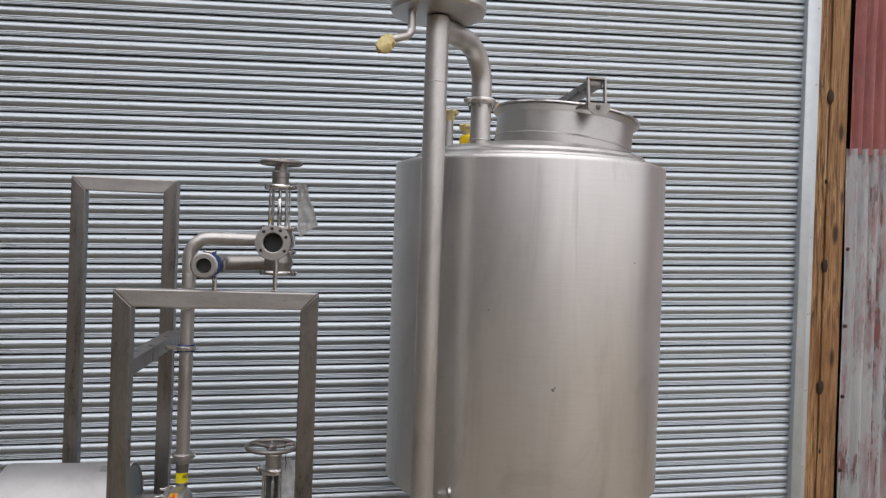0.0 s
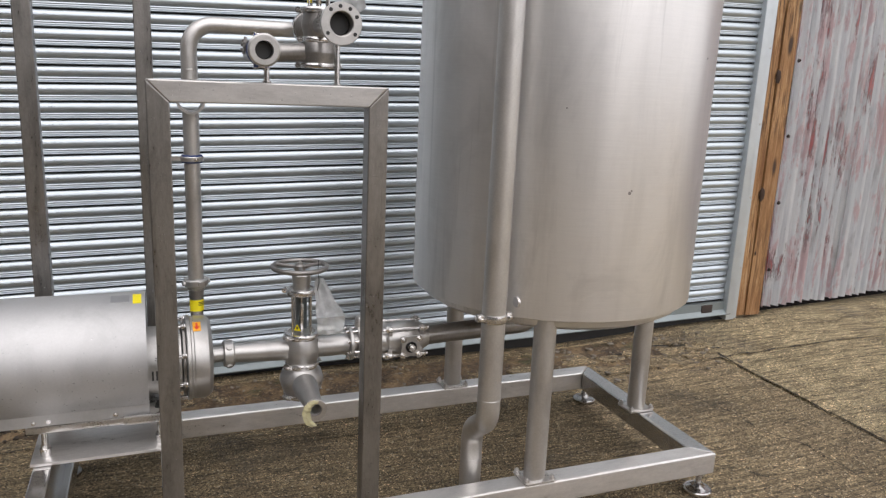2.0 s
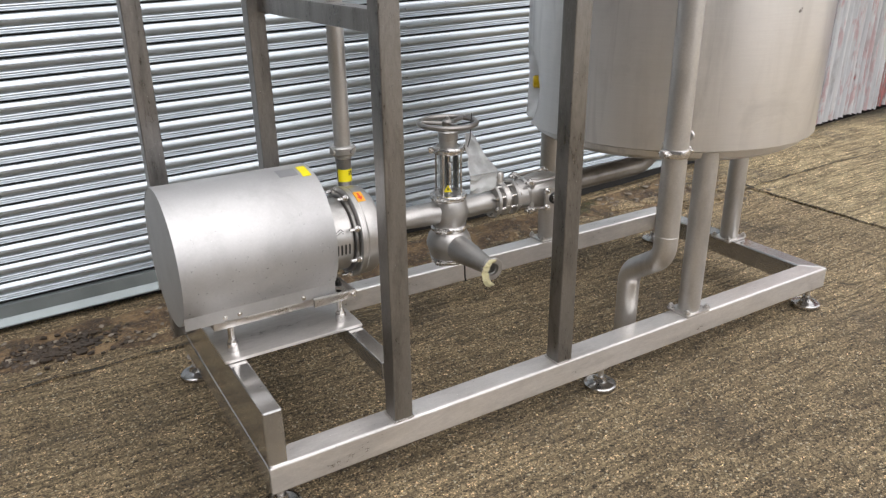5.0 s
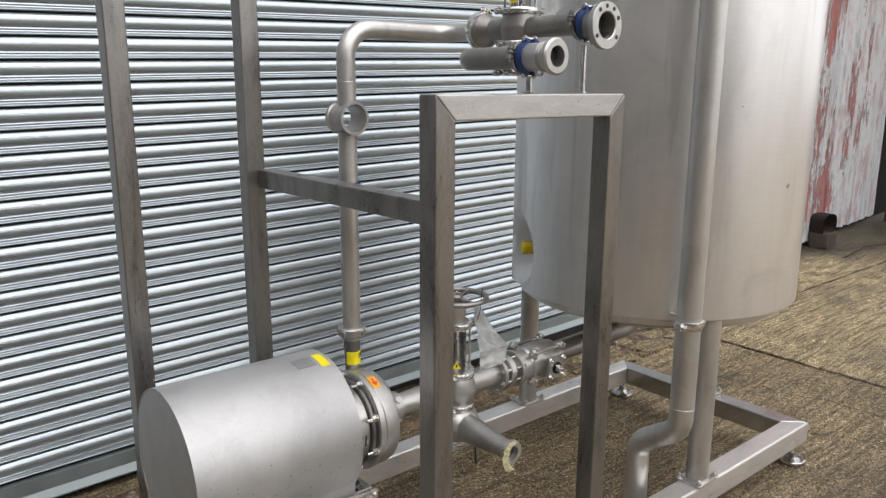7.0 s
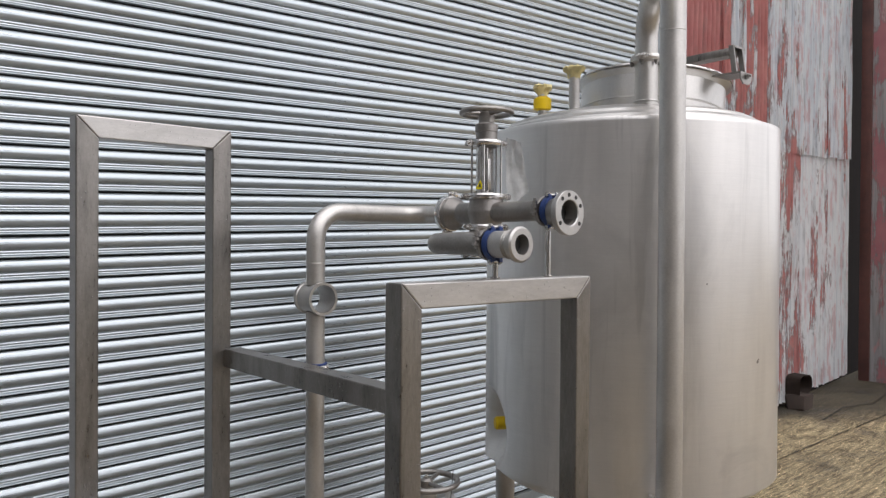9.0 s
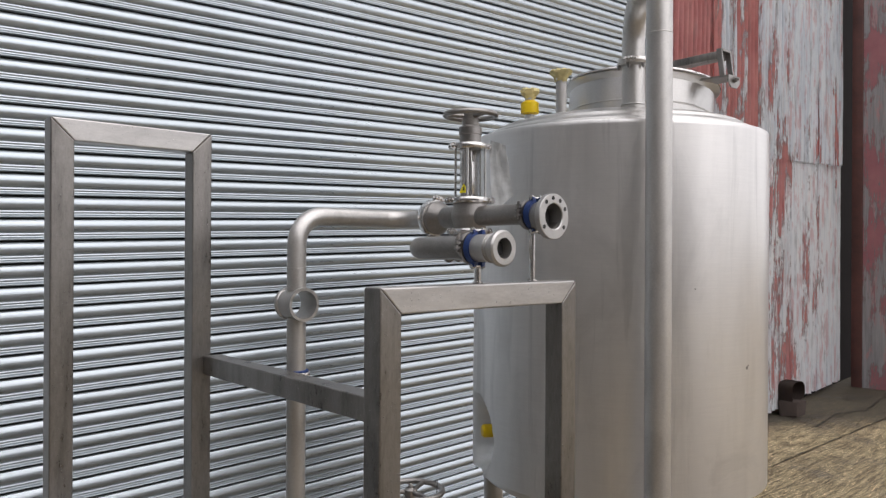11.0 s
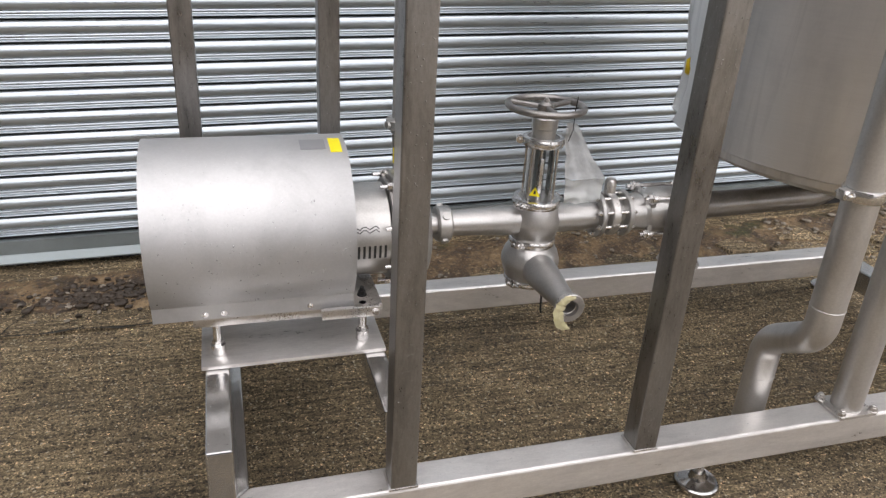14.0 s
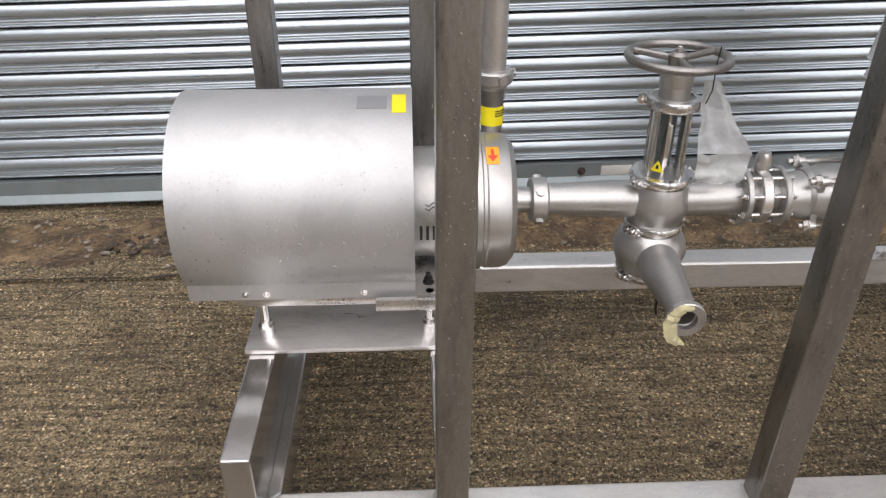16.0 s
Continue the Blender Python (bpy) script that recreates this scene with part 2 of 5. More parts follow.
def soil_material():
    m, nt, bs = base_material("damp_soil")
    vec = coords(nt, (1, 1, 1))
    n = noise_tex(nt, vec, 7.0, 6.0, 0.7)
    grit = noise_tex(nt, vec, 70.0, 4.0, 0.7)
    moss = noise_tex(nt, vec, 2.6, 5.0, 0.65)
    c = ramp(nt, n, [(0.34, (0.026, 0.018, 0.012)), (0.48, (0.105, 0.066, 0.034)), (0.60, (0.22, 0.145, 0.072)), (0.75, (0.34, 0.255, 0.15))])
    c = mix(nt, ramp(nt, moss, [(0.56, 0.0), (0.63, 0.8)]), c, (0.055, 0.060, 0.016))
    c = mix(nt, ramp(nt, grit, [(0.36, 0.85), (0.47, 0.0)]), c, (0.025, 0.017, 0.011))
    c = mix(nt, ramp(nt, grit, [(0.55, 0.0), (0.66, 0.7)]), c, (0.40, 0.31, 0.20))
    nt.links.new(c, bs.inputs["Base Color"])
    nt.links.new(ramp(nt, grit, [(0.3, 0.45), (0.7, 0.85)]), bs.inputs["Roughness"])
    bump(nt, bs, maths(nt, "ADD", n, grit), 0.9, 0.012)
    return m


def painted_sheet_material(name, reds, greys, more=0.0, patch_size=(2.2, 2.2, 0.75)):
    """Corrugated iron with flaking red paint over grey zinc."""
    m, nt, bs = base_material(name)
    rnd = object_random(nt)
    vec = coords(nt, (1, 1, 1))
    broad = noise_tex(nt, coords(nt, patch_size), 1.6, 6.0, 0.62, 0.5)
    streak = noise_tex(nt, coords(nt, (13.0, 13.0, 0.9)), 1.2, 5.0, 0.66, 0.3)
    fine = noise_tex(nt, coords(nt, (34, 34, 5.0)), 2.4, 6.0, 0.72)
    zinc = noise_tex(nt, coords(nt, (16, 16, 0.9)), 2.0, 6.0, 0.65)
    red = ramp(nt, noise_tex(nt, vec, 5.0, 4.0), [(0.3, reds[0]), (0.7, reds[1])])
    grey = ramp(nt, zinc, [(0.28, greys[0]), (0.48, greys[1]), (0.70, greys[2])])
    f = maths(nt, "ADD", maths(nt, "MULTIPLY", broad, 0.95), maths(nt, "MULTIPLY", streak, 0.50))
    f = maths(nt, "ADD", f, maths(nt, "MULTIPLY", fine, 0.34))
    f = maths(nt, "ADD", f, maths(nt, "ADD", maths(nt, "MULTIPLY", rnd, 0.24), more - 0.12))
    cover = ramp(nt, f, [(0.885, 0.0), (0.915, 1.0)])
    pink = mix(nt, 0.42, grey, (0.60, 0.17, 0.18))
    blotch = noise_tex(nt, coords(nt, (5.5, 5.5, 1.8)), 1.5, 6.0, 0.68, 0.6)
    worn = ramp(nt, maths(nt, "ADD", maths(nt, "ADD", maths(nt, "MULTIPLY", streak, 0.30), maths(nt, "MULTIPLY", blotch, 0.5)), maths(nt, "MULTIPLY", fine, 0.2)), [(0.505, 0.0), (0.56, 0.9)])
    base = mix(nt, worn, grey, pink)
    c = mix(nt, maths(nt, "MULTIPLY", cover, 0.92), base, red)
    edge = ramp(nt, f, [(0.85, 0.0), (0.89, 0.55), (0.90, 0.55), (0.925, 0.0)])
    c = mix(nt, edge, c, (0.13, 0.10, 0.10))
    dirt = noise_tex(nt, coords(nt, (5, 5, 1.2)), 2.0, 6.0, 0.65)
    c = mix(nt, ramp(nt, dirt, [(0.54, 0.0), (0.76, 0.6)]), c, (0.20, 0.185, 0.18))
    nt.links.new(c, bs.inputs["Base Color"])
    nt.links.new(ramp(nt, f, [(0.5, 0.45), (0.9, 0.75)]), bs.inputs["Roughness"])
    bump(nt, bs, maths(nt, "ADD", cover, maths(nt, "MULTIPLY", fine, 0.5)), 0.6, 0.002)
    return m


def timber_material():
    m, nt, bs = base_material("weathered_timber")
    rnd = object_random(nt)
    g = noise_tex(nt, coords(nt, (30, 30, 1.6)), 1.6, 7.0, 0.7, 1.2)
    big = noise_tex(nt, coords(nt, (1, 1, 0.6)), 2.6, 3.0)
    c = ramp(nt, g, [(0.40, (0.035, 0.018, 0.009)), (0.47, (0.21, 0.105, 0.040)), (0.54, (0.38, 0.215, 0.09)), (0.64, (0.55, 0.40, 0.24))])
    c = mix(nt, ramp(nt, big, [(0.40, 0.0), (0.65, 0.65)]), c, (0.20, 0.085, 0.028))
    c = mix(nt, maths(nt, "MULTIPLY", rnd, 0.3), c, (0.30, 0.17, 0.07))
    knots = voronoi(nt, coords(nt, (9, 9, 2.6)), 1.0)
    c = mix(nt, ramp(nt, knots, [(0.10, 0.9), (0.20, 0.0)]), c, (0.02, 0.01, 0.006))
    nt.links.new(c, bs.inputs["Base Color"])
    bs.inputs["Roughness"].default_value = 0.7
    bump(nt, bs, g, 0.5, 0.004)
    return m


def bag_material():
    m, nt, bs = base_material("milky_polythene")
    n = noise_tex(nt, coords(nt, (1, 1, 1)), 18.0, 4.0)
    nt.links.new(ramp(nt, n, [(0.3, (0.55, 0.56, 0.56)), (0.7, (0.78, 0.79, 0.79))]), bs.inputs["Base Color"])
    bs.inputs["Roughness"].default_value = 0.28
    nt.links.new(ramp(nt, n, [(0.3, 0.80), (0.7, 1.0)]), bs.inputs["Alpha"])
    bump(nt, bs, n, 0.6, 0.01)
    return m


M_LATH = shutter_material()
M_CONC = concrete_material()
M_SOIL = soil_material()
M_SHEET = painted_sheet_material("flaking_red_paint", ((0.58, 0.19, 0.175), (0.72, 0.32, 0.29)), ((0.55, 0.60, 0.66), (0.80, 0.84, 0.88), (0.94, 0.95, 0.95)), -0.03)
M_SHEET_GREY = painted_sheet_material("bare_grey_sheet", ((0.60, 0.20, 0.20), (0.70, 0.32, 0.31)), ((0.60, 0.62, 0.65), (0.80, 0.82, 0.84), (0.93, 0.93, 0.93)), -0.17)
M_SHEET_PALE = painted_sheet_material("pale_flaked_sheet", ((0.58, 0.19, 0.18), (0.72, 0.34, 0.32)), ((0.66, 0.69, 0.73), (0.86, 0.88, 0.90), (0.95, 0.95, 0.95)), -0.13)
M_SHEET_RED = painted_sheet_material("faded_red_paint", ((0.60, 0.21, 0.20), (0.72, 0.33, 0.31)), ((0.38, 0.41, 0.45), (0.60, 0.64, 0.68), (0.80, 0.81, 0.82)), 0.30)
# the return wall's shade is put into its darker reds and greys
M_RETURN = painted_sheet_material("shaded_red_paint", ((0.27, 0.095, 0.11), (0.36, 0.14, 0.15)), ((0.17, 0.165, 0.17), (0.26, 0.255, 0.26), (0.33, 0.32, 0.32)), 0.06, (0.9, 0.9, 0.7))
M_TIMBER = timber_material()
M_BAG = bag_material()
M_FILM = plain("white_film", (0.86, 0.88, 0.87), 0.4, 0.0, 0.15, 25.0, 0.4)
M_GALV = plain("galvanised_channel", (0.58, 0.63, 0.66), 0.45, 0.6, 0.12, 20.0)
M_DULL = plain("dull_zinc", (0.25, 0.285, 0.29), 0.5, 0.5, 0.2, 12.0)
M_WALL = plain("grey_render", (0.30, 0.30, 0.30), 0.9, 0.0, 0.2, 6.0, 0.3)
M_RUST = plain("rusty_iron", (0.05, 0.036, 0.03), 0.85, 0.1, 0.5, 14.0, 0.5)
M_OXIDE = plain("dark_oxide_red", (0.085, 0.035, 0.03), 0.8, 0.0, 0.5, 12.0, 0.4)
M_STONE = plain("grey_stone", (0.22, 0.19, 0.15), 0.8, 0.0, 0.4, 30.0, 0.5)
M_GASKET = plain("white_gasket", (0.55, 0.54, 0.5), 0.5)


# ---------------------------------------------------------------- mesh helpers
def thing(name, base, label, category, group="", kind=""):
    ob = new(name)
    ob.empty_display_size = 0.1
    ob.location = base
    ob["base"] = base
    return tagged(ob, label, category, group, kind)


def origin_of(ob):
    o = Vector((0, 0, 0))
    while ob is not None:
        o += Vector(ob.location)
        ob = ob.parent
    return o


def part(name, bm, material, parent=None, label="", smooth=True, angle=28):
    """Links a bmesh, drawn in world coordinates, as one mesh object under a thing or part."""
    bmesh.ops.recalc_face_normals(bm, faces=bm.faces)
    o = origin_of(parent)
    if o.length:
        bmesh.ops.translate(bm, verts=bm.verts, vec=-o)
    me = bpy.data.meshes.new(name)
    bm.to_mesh(me)
    bm.free()
    if smooth:
        me.polygons.foreach_set("use_smooth", [True] * len(me.polygons))
        me.set_sharp_from_angle(angle=radians(angle))
    me.materials.append(material)
    ob = new(name, me)
    if parent is not None:
        ob.parent = parent
    return tagged(ob, label)


def prism(bm, poly, axis, a, b):
    """Extrudes a polygon between a and b along an axis."""
    def at(u, v, w):
        return {"z": (u, v, w), "y": (u, w, v), "x": (w, u, v)}[axis]
    lo = [bm.verts.new(at(u, v, a)) for u, v in poly]
    hi = [bm.verts.new(at(u, v, b)) for u, v in poly]
    n = len(poly)
    bm.faces.new(lo)
    bm.faces.new(hi[::-1])
    for i in range(n):
        bm.faces.new((lo[i], hi[i], hi[(i + 1) % n], lo[(i + 1) % n]))
    return bm


def box(lo, hi, bev=0.0, bm=None):
    bm = bm or bmesh.new()
    prism(bm, [(lo[0], lo[1]), (hi[0], lo[1]), (hi[0], hi[1]), (lo[0], hi[1])], "z", lo[2], hi[2])
    if bev:
        bevel(bm, bev)
    return bm


def bevel(bm, off, seg=2):  # two flat facets on each edge
    bmesh.ops.bevel(bm, geom=list(bm.edges), offset=off, segments=seg, profile=0.5, affect="EDGES", clamp_overlap=True)
    return bm


def section(poly, axis, a, b, bev=0.006):
    bm = prism(bmesh.new(), poly, axis, a, b)
    return bevel(bm, bev) if bev else bm


def frame_of(axis):
    w = Vector({"x": (1, 0, 0), "y": (0, 1, 0), "z": (0, 0, 1)}[axis] if isinstance(axis, str) else axis).normalized()
    u = w.orthogonal().normalized() if abs(w.z) < 0.99 else Vector((1, 0, 0))
    if abs(w.z) < 0.99:
        u = Vector((0, 0, 1)) - w * w.z
        u.normalize()
    return u, w.cross(u), w


def lathe(prof, origin, axis="z", seg=40, bm=None, closed=False):
    """Turns (radius, height) pairs about an axis; closed joins the last pair to the first."""
    bm = bm or bmesh.new()
    u, v, w = frame_of(axis)
    o = Vector(origin)
    rings = []
    for r, h in prof:
        if r < 1e-6:
            rings.append([bm.verts.new(o + w * h)])
        else:
            rings.append([bm.verts.new(o + w * h + (u * math.cos(2 * math.pi * k / seg) + v * math.sin(2 * math.pi * k / seg)) * r) for k in range(seg)])
    pairs = list(zip(rings, rings[1:])) + ([(rings[-1], rings[0])] if closed else [])
    for a, b in pairs:
        for k in range(seg):
            j = (k + 1) % seg
            if len(a) == 1 and len(b) == 1:
                break
            if len(a) == 1:
                bm.faces.new((a[0], b[j], b[k]))
            elif len(b) == 1:
                bm.faces.new((a[k], a[j], b[0]))
            else:
                bm.faces.new((a[k], a[j], b[j], b[k]))
    return bm


def disc(r, h0, h1, origin, axis="z", ch=0.003, seg=40, bm=None):
    return lathe([(0, h0), (r - ch, h0), (r, h0 + ch), (r, h1 - ch), (r - ch, h1), (0, h1)], origin, axis, seg, bm)


def ring(ro, ri, h0, h1, origin, axis="z", ch=0.002, seg=40, bm=None):
    return lathe([(ri, h0), (ro - ch, h0), (ro, h0 + ch), (ro, h1 - ch), (ro - ch, h1), (ri, h1)], origin, axis, seg, bm, closed=True)


def torus(R, r, origin, axis="z", seg=48, n=14, bm=None):
    return lathe([(R + r * math.cos(2 * math.pi * k / n), r * math.sin(2 * math.pi * k / n)) for k in range(n)], origin, axis, seg, bm, closed=True)


def bent(points, radius, steps=10):
    """A path through the points with rounded corners."""
    p = [Vector(q) for q in points]
    out = [p[0]]
    for a, b, c in zip(p, p[1:], p[2:]):
        u, v = (a - b).normalized(), (c - b).normalized()
        half = u.angle(v) / 2
        d = min(radius / math.tan(half), (a - b).length * 0.98, (c - b).length * 0.98)
        rad = d * math.tan(half)
        mid = b + (u + v).normalized() * (rad / math.sin(half))
        s, e = b + u * d - mid, b + v * d - mid
        for k in range(steps + 1):
            out.append(mid + s.normalized().slerp(e.normalized(), k / steps) * rad)
    out.append(p[-1])
    return out


def tube(path, r, seg=24, bm=None, ri=None, radii=None):
    """Sweeps a round section along a path; ri leaves the ends open, with that bore."""
    bm = bm or bmesh.new()
    path = [Vector(p) for p in path]
    t0 = (path[1] - path[0]).normalized()
    u = frame_of(t0)[0]
    rings, inner = [], []
    for i, p in enumerate(path):
        t = ((path[min(i + 1, len(path) - 1)] - p).normalized() + (p - path[max(i - 1, 0)]).normalized()).normalized()
        u = (u - t * u.dot(t)).normalized()
        v = t.cross(u)
        rr = radii[i] if radii else r
        rings.append([bm.verts.new(p + (u * math.cos(2 * math.pi * k / seg) + v * math.sin(2 * math.pi * k / seg)) * rr) for k in range(seg)])
        if ri is not None and i in (0, len(path) - 1):
            inner.append([bm.verts.new(p + (u * math.cos(2 * math.pi * k / seg) + v * math.sin(2 * math.pi * k / seg)) * ri) for k in range(seg)])
            deep = p + t * (0.06 if i == 0 else -0.06)
            inner.append([bm.verts.new(deep + (u * math.cos(2 * math.pi * k / seg) + v * math.sin(2 * math.pi * k / seg)) * ri) for k in range(seg)])
    for a, b in zip(rings, rings[1:]):
        for k in range(seg):
            j = (k + 1) % seg
            bm.faces.new((a[k], a[j], b[j], b[k]))
    if ri is None:
        bm.faces.new(rings[0])
        bm.faces.new(rings[-1][::-1])
    else:
        for a, b in ((rings[0], inner[0]), (inner[0], inner[1]), (rings[-1], inner[2]), (inner[2], inner[3])):
            for k in range(seg):
                j = (k + 1) % seg
                bm.faces.new((a[k], a[j], b[j], b[k]))
        bm.faces.new(inner[1])
        bm.faces.new(inner[3])
    return bm


def nut(origin, axis, r, h, bm=None, shank=0.0):
    """A hexagon head with a short shank end beyond it."""
    bm = disc(r * 1.25, 0, h * 0.25, origin, axis, 0.0005, 16, bm)
    u, v, w = frame_of(axis)
    o = Vector(origin)
    lo = [bm.verts.new(o + w * h * 0.25 + (u * math.cos(k * math.pi / 3) + v * math.sin(k * math.pi / 3)) * r) for k in range(6)]
    hi = [bm.verts.new(o + w * h + (u * math.cos(k * math.pi / 3) + v * math.sin(k * math.pi / 3)) * r * 0.96) for k in range(6)]
    for k in range(6):
        bm.faces.new((lo[k], lo[(k + 1) % 6], hi[(k + 1) % 6], hi[k]))
    bm.faces.new(hi)
    if shank:
        disc(r * 0.55, h, h + shank, origin, axis, 0.0008, 12, bm)
    return bm


def patch(origin, axis, r, a0, a1, h0, h1, n=10, bm=None):
    """A thin curved label on a cylinder; angles in degrees from the frame's first side."""
    bm = bm or bmesh.new()
    u, v, w = frame_of(axis)
    o = Vector(origin)
    rows = []
    for rr in (r + 0.0008, r - 0.002):
        row = []
        for k in range(n + 1):
            a = radians(a0 + (a1 - a0) * k / n)
            d = (u * math.cos(a) + v * math.sin(a)) * rr
            row.append((bm.verts.new(o + d + w * h0), bm.verts.new(o + d + w * h1)))
        rows.append(row)
    for k in range(n):
        bm.faces.new((rows[0][k][0], rows[0][k + 1][0], rows[0][k + 1][1], rows[0][k][1]))
        bm.faces.new((rows[1][k][1], rows[1][k + 1][1], rows[1][k + 1][0], rows[1][k][0]))
        for s in (0, 1):
            bm.faces.new((rows[0][k][s], rows[1][k][s], rows[1][k + 1][s], rows[0][k + 1][s]))
    for k in (0, n):
        bm.faces.new((rows[0][k][0], rows[0][k][1], rows[1][k][1], rows[1][k][0]))
    return bm


def clamp(parent, origin, axis, r, toward, name="clamp", material=None, width=0.011):
    """A two-piece pipe clamp: grooved band, a hinge lug and a bolt with a nut."""
    material = material or M_BRIGHT
    h = width
    bm = lathe([(r * 0.80, -h), (r, -h * 0.9), (r * 1.05, -h * 0.3), (r * 1.05, h * 0.3), (r, h * 0.9), (r * 0.80, h)], origin, axis, 40, None, closed=True)
    u, v, w = frame_of(axis)
    d = Vector(toward)
    d = (d - w * d.dot(w)).normalized()
    s = w.cross(d)
    o = Vector(origin)
    for side in (1, -1):
        c = o + d * r * 1.14 * side
        for k in (1, -1):
            q = c + s * 0.006 * k
            lathe([(0, -0.003), (0.009, -0.003), (0.009, 0.003), (0, 0.003)], q, s, 12, bm)
        disc(0.0035, -0.016, 0.016, c, s, 0.0005, 10, bm)
        nut(c + s * 0.012, s, 0.007, 0.008, bm, 0.008)
    return part(name, bm, material, parent)


def band(origin, axis, r0, r1, a0, a1, h0, h1, n=14, bm=None):
    """A thick curved strip between two radii; angles in degrees from the frame's first side."""
    bm = bm or bmesh.new()
    u, v, w = frame_of(axis)
    o = Vector(origin)
    rows = []
    for k in range(n + 1):
        a = radians(a0 + (a1 - a0) * k / n)
        d = u * math.cos(a) + v * math.sin(a)
        rows.append([bm.verts.new(o + d * r + w * h) for r, h in ((r0, h0), (r1, h0), (r1, h1), (r0, h1))])
    for a, b in zip(rows, rows[1:]):
        for i in range(4):
            bm.faces.new((a[i], a[(i + 1) % 4], b[(i + 1) % 4], b[i]))
    bm.faces.new(rows[0])
    bm.faces.new(rows[-1][::-1])
    return bm


def blue_clamp(parent, origin):
    """Two blue clamp halves about a pipe along y, bolted together at the ears."""
    o = Vector(origin)
    for a0 in (12, 192):
        half = part("clamp_half", band(origin, "y", 0.026, 0.0375, a0, a0 + 156, -0.008, 0.008), M_BLUE, parent, "blue clamp half")
        for a in (a0 + 8, a0 + 148):
            d = Vector((math.sin(radians(a)), 0, math.cos(radians(a))))
            ear = box((-0.005, -0.007, -0.004), (0.005, 0.007, 0.004), 0.0012)
            bmesh.ops.transform(ear, matrix=Matrix.Translation(o + d * 0.0405), verts=ear.verts)
            part("ear", ear, M_BLUE, half)
    for a in (0, 180):
        d = Vector((math.sin(radians(a)), 0, math.cos(radians(a))))
        bm = disc(0.0032, -0.018, 0.018, o + d * 0.0405, "x", 0.0005, 10)
        nut(o + d * 0.0405 + Vector((0.014, 0, 0)), (1, 0, 0), 0.006, 0.006, bm)
        nut(o + d * 0.0405 - Vector((0.014, 0, 0)), (-1, 0, 0), 0.006, 0.006, bm)
        part("clamp_bolt", bm, M_BRIGHT, parent)


def water_material():
    m, nt, bs = base_material("water")
    bs.inputs["Base Color"].default_value = (0.9, 0.92, 0.93, 1)
    bs.inputs["Roughness"].default_value = 0.03
    bs.inputs["IOR"].default_value = 1.33
    bs.inputs["Transmission Weight"].default_value = 0.9
    return m


M_WATER = water_material()


def rain_drops(parent, spots, seed, name="rain_film"):
    """Small standing drops of water; each spot is a place and the way its surface faces."""
    rng = random.Random(seed)
    bm = bmesh.new()
    for place, facing in spots:
        if rng.random() < 0.4:
            continue
        r = 0.0007 + 0.0015 * rng.random() ** 2.5
        u, v, w = frame_of(facing)
        o = Vector(place)
        long = 1.0 + 0.6 * rng.random()
        rings = []
        for h, q in ((-0.1, 1.0), (0.42, 0.80), (0.68, 0.42)):
            rings.append([bm.verts.new(o + w * r * h * 0.8 + (u * math.cos(k * 1.0472) * long + v * math.sin(k * 1.0472)) * r * q) for k in range(6)])
        top = bm.verts.new(o + w * r * 0.62)
        for a, b in zip(rings, rings[1:]):
            for k in range(6):
                bm.faces.new((a[k], a[(k + 1) % 6], b[(k + 1) % 6], b[k]))
        for k in range(6):
            bm.faces.new((rings[-1][k], rings[-1][(k + 1) % 6], top))
    return tagged(part(name, bm, M_WATER, parent, "standing rain drops", angle=80), kind="stuff")


# ---------------------------------------------------------------- ground
def rise(x, y):
    """Level of the yard: flat under the skid, rising towards the wall and the far corner."""
    up = 0.026 * min(1.5, max(0.0, x - 1.9))
    t = min(1.0, max(0.0, (y - 3.78) / 0.45))
    lift = 0.012 + 0.022 * max(-3.0, min(0.0, x)) + 0.040 * min(1.0, max(0.0, (x - 1.6) / 1.0))
    return up + lift * t * t * (3 - 2 * t) + 0.004 * noise.noise((x * 0.7, y * 0.7, 0.3))


def joint_y(x):
    return 3.76 + 0.05 * min(1.0, max(0.0, (x + 1.2) / 3.0)) + 0.02 * min(1.0, max(0.0, (x - 1.6) / 1.0)) + 0.008 * noise.noise((x * 3.1, 2.0, 0.0))


def spread(lo, hi, step, far, extra):
    inner = [lo + (hi - lo) * k / round((hi - lo) / step) for k in range(round((hi - lo) / step) + 1)]
    outer = [0.3, 0.8, 1.8, 4.0, 9.0, 20.0, 45.0, far]
    return sorted([lo - d for d in outer] + inner + [hi + d for d in outer] + extra)


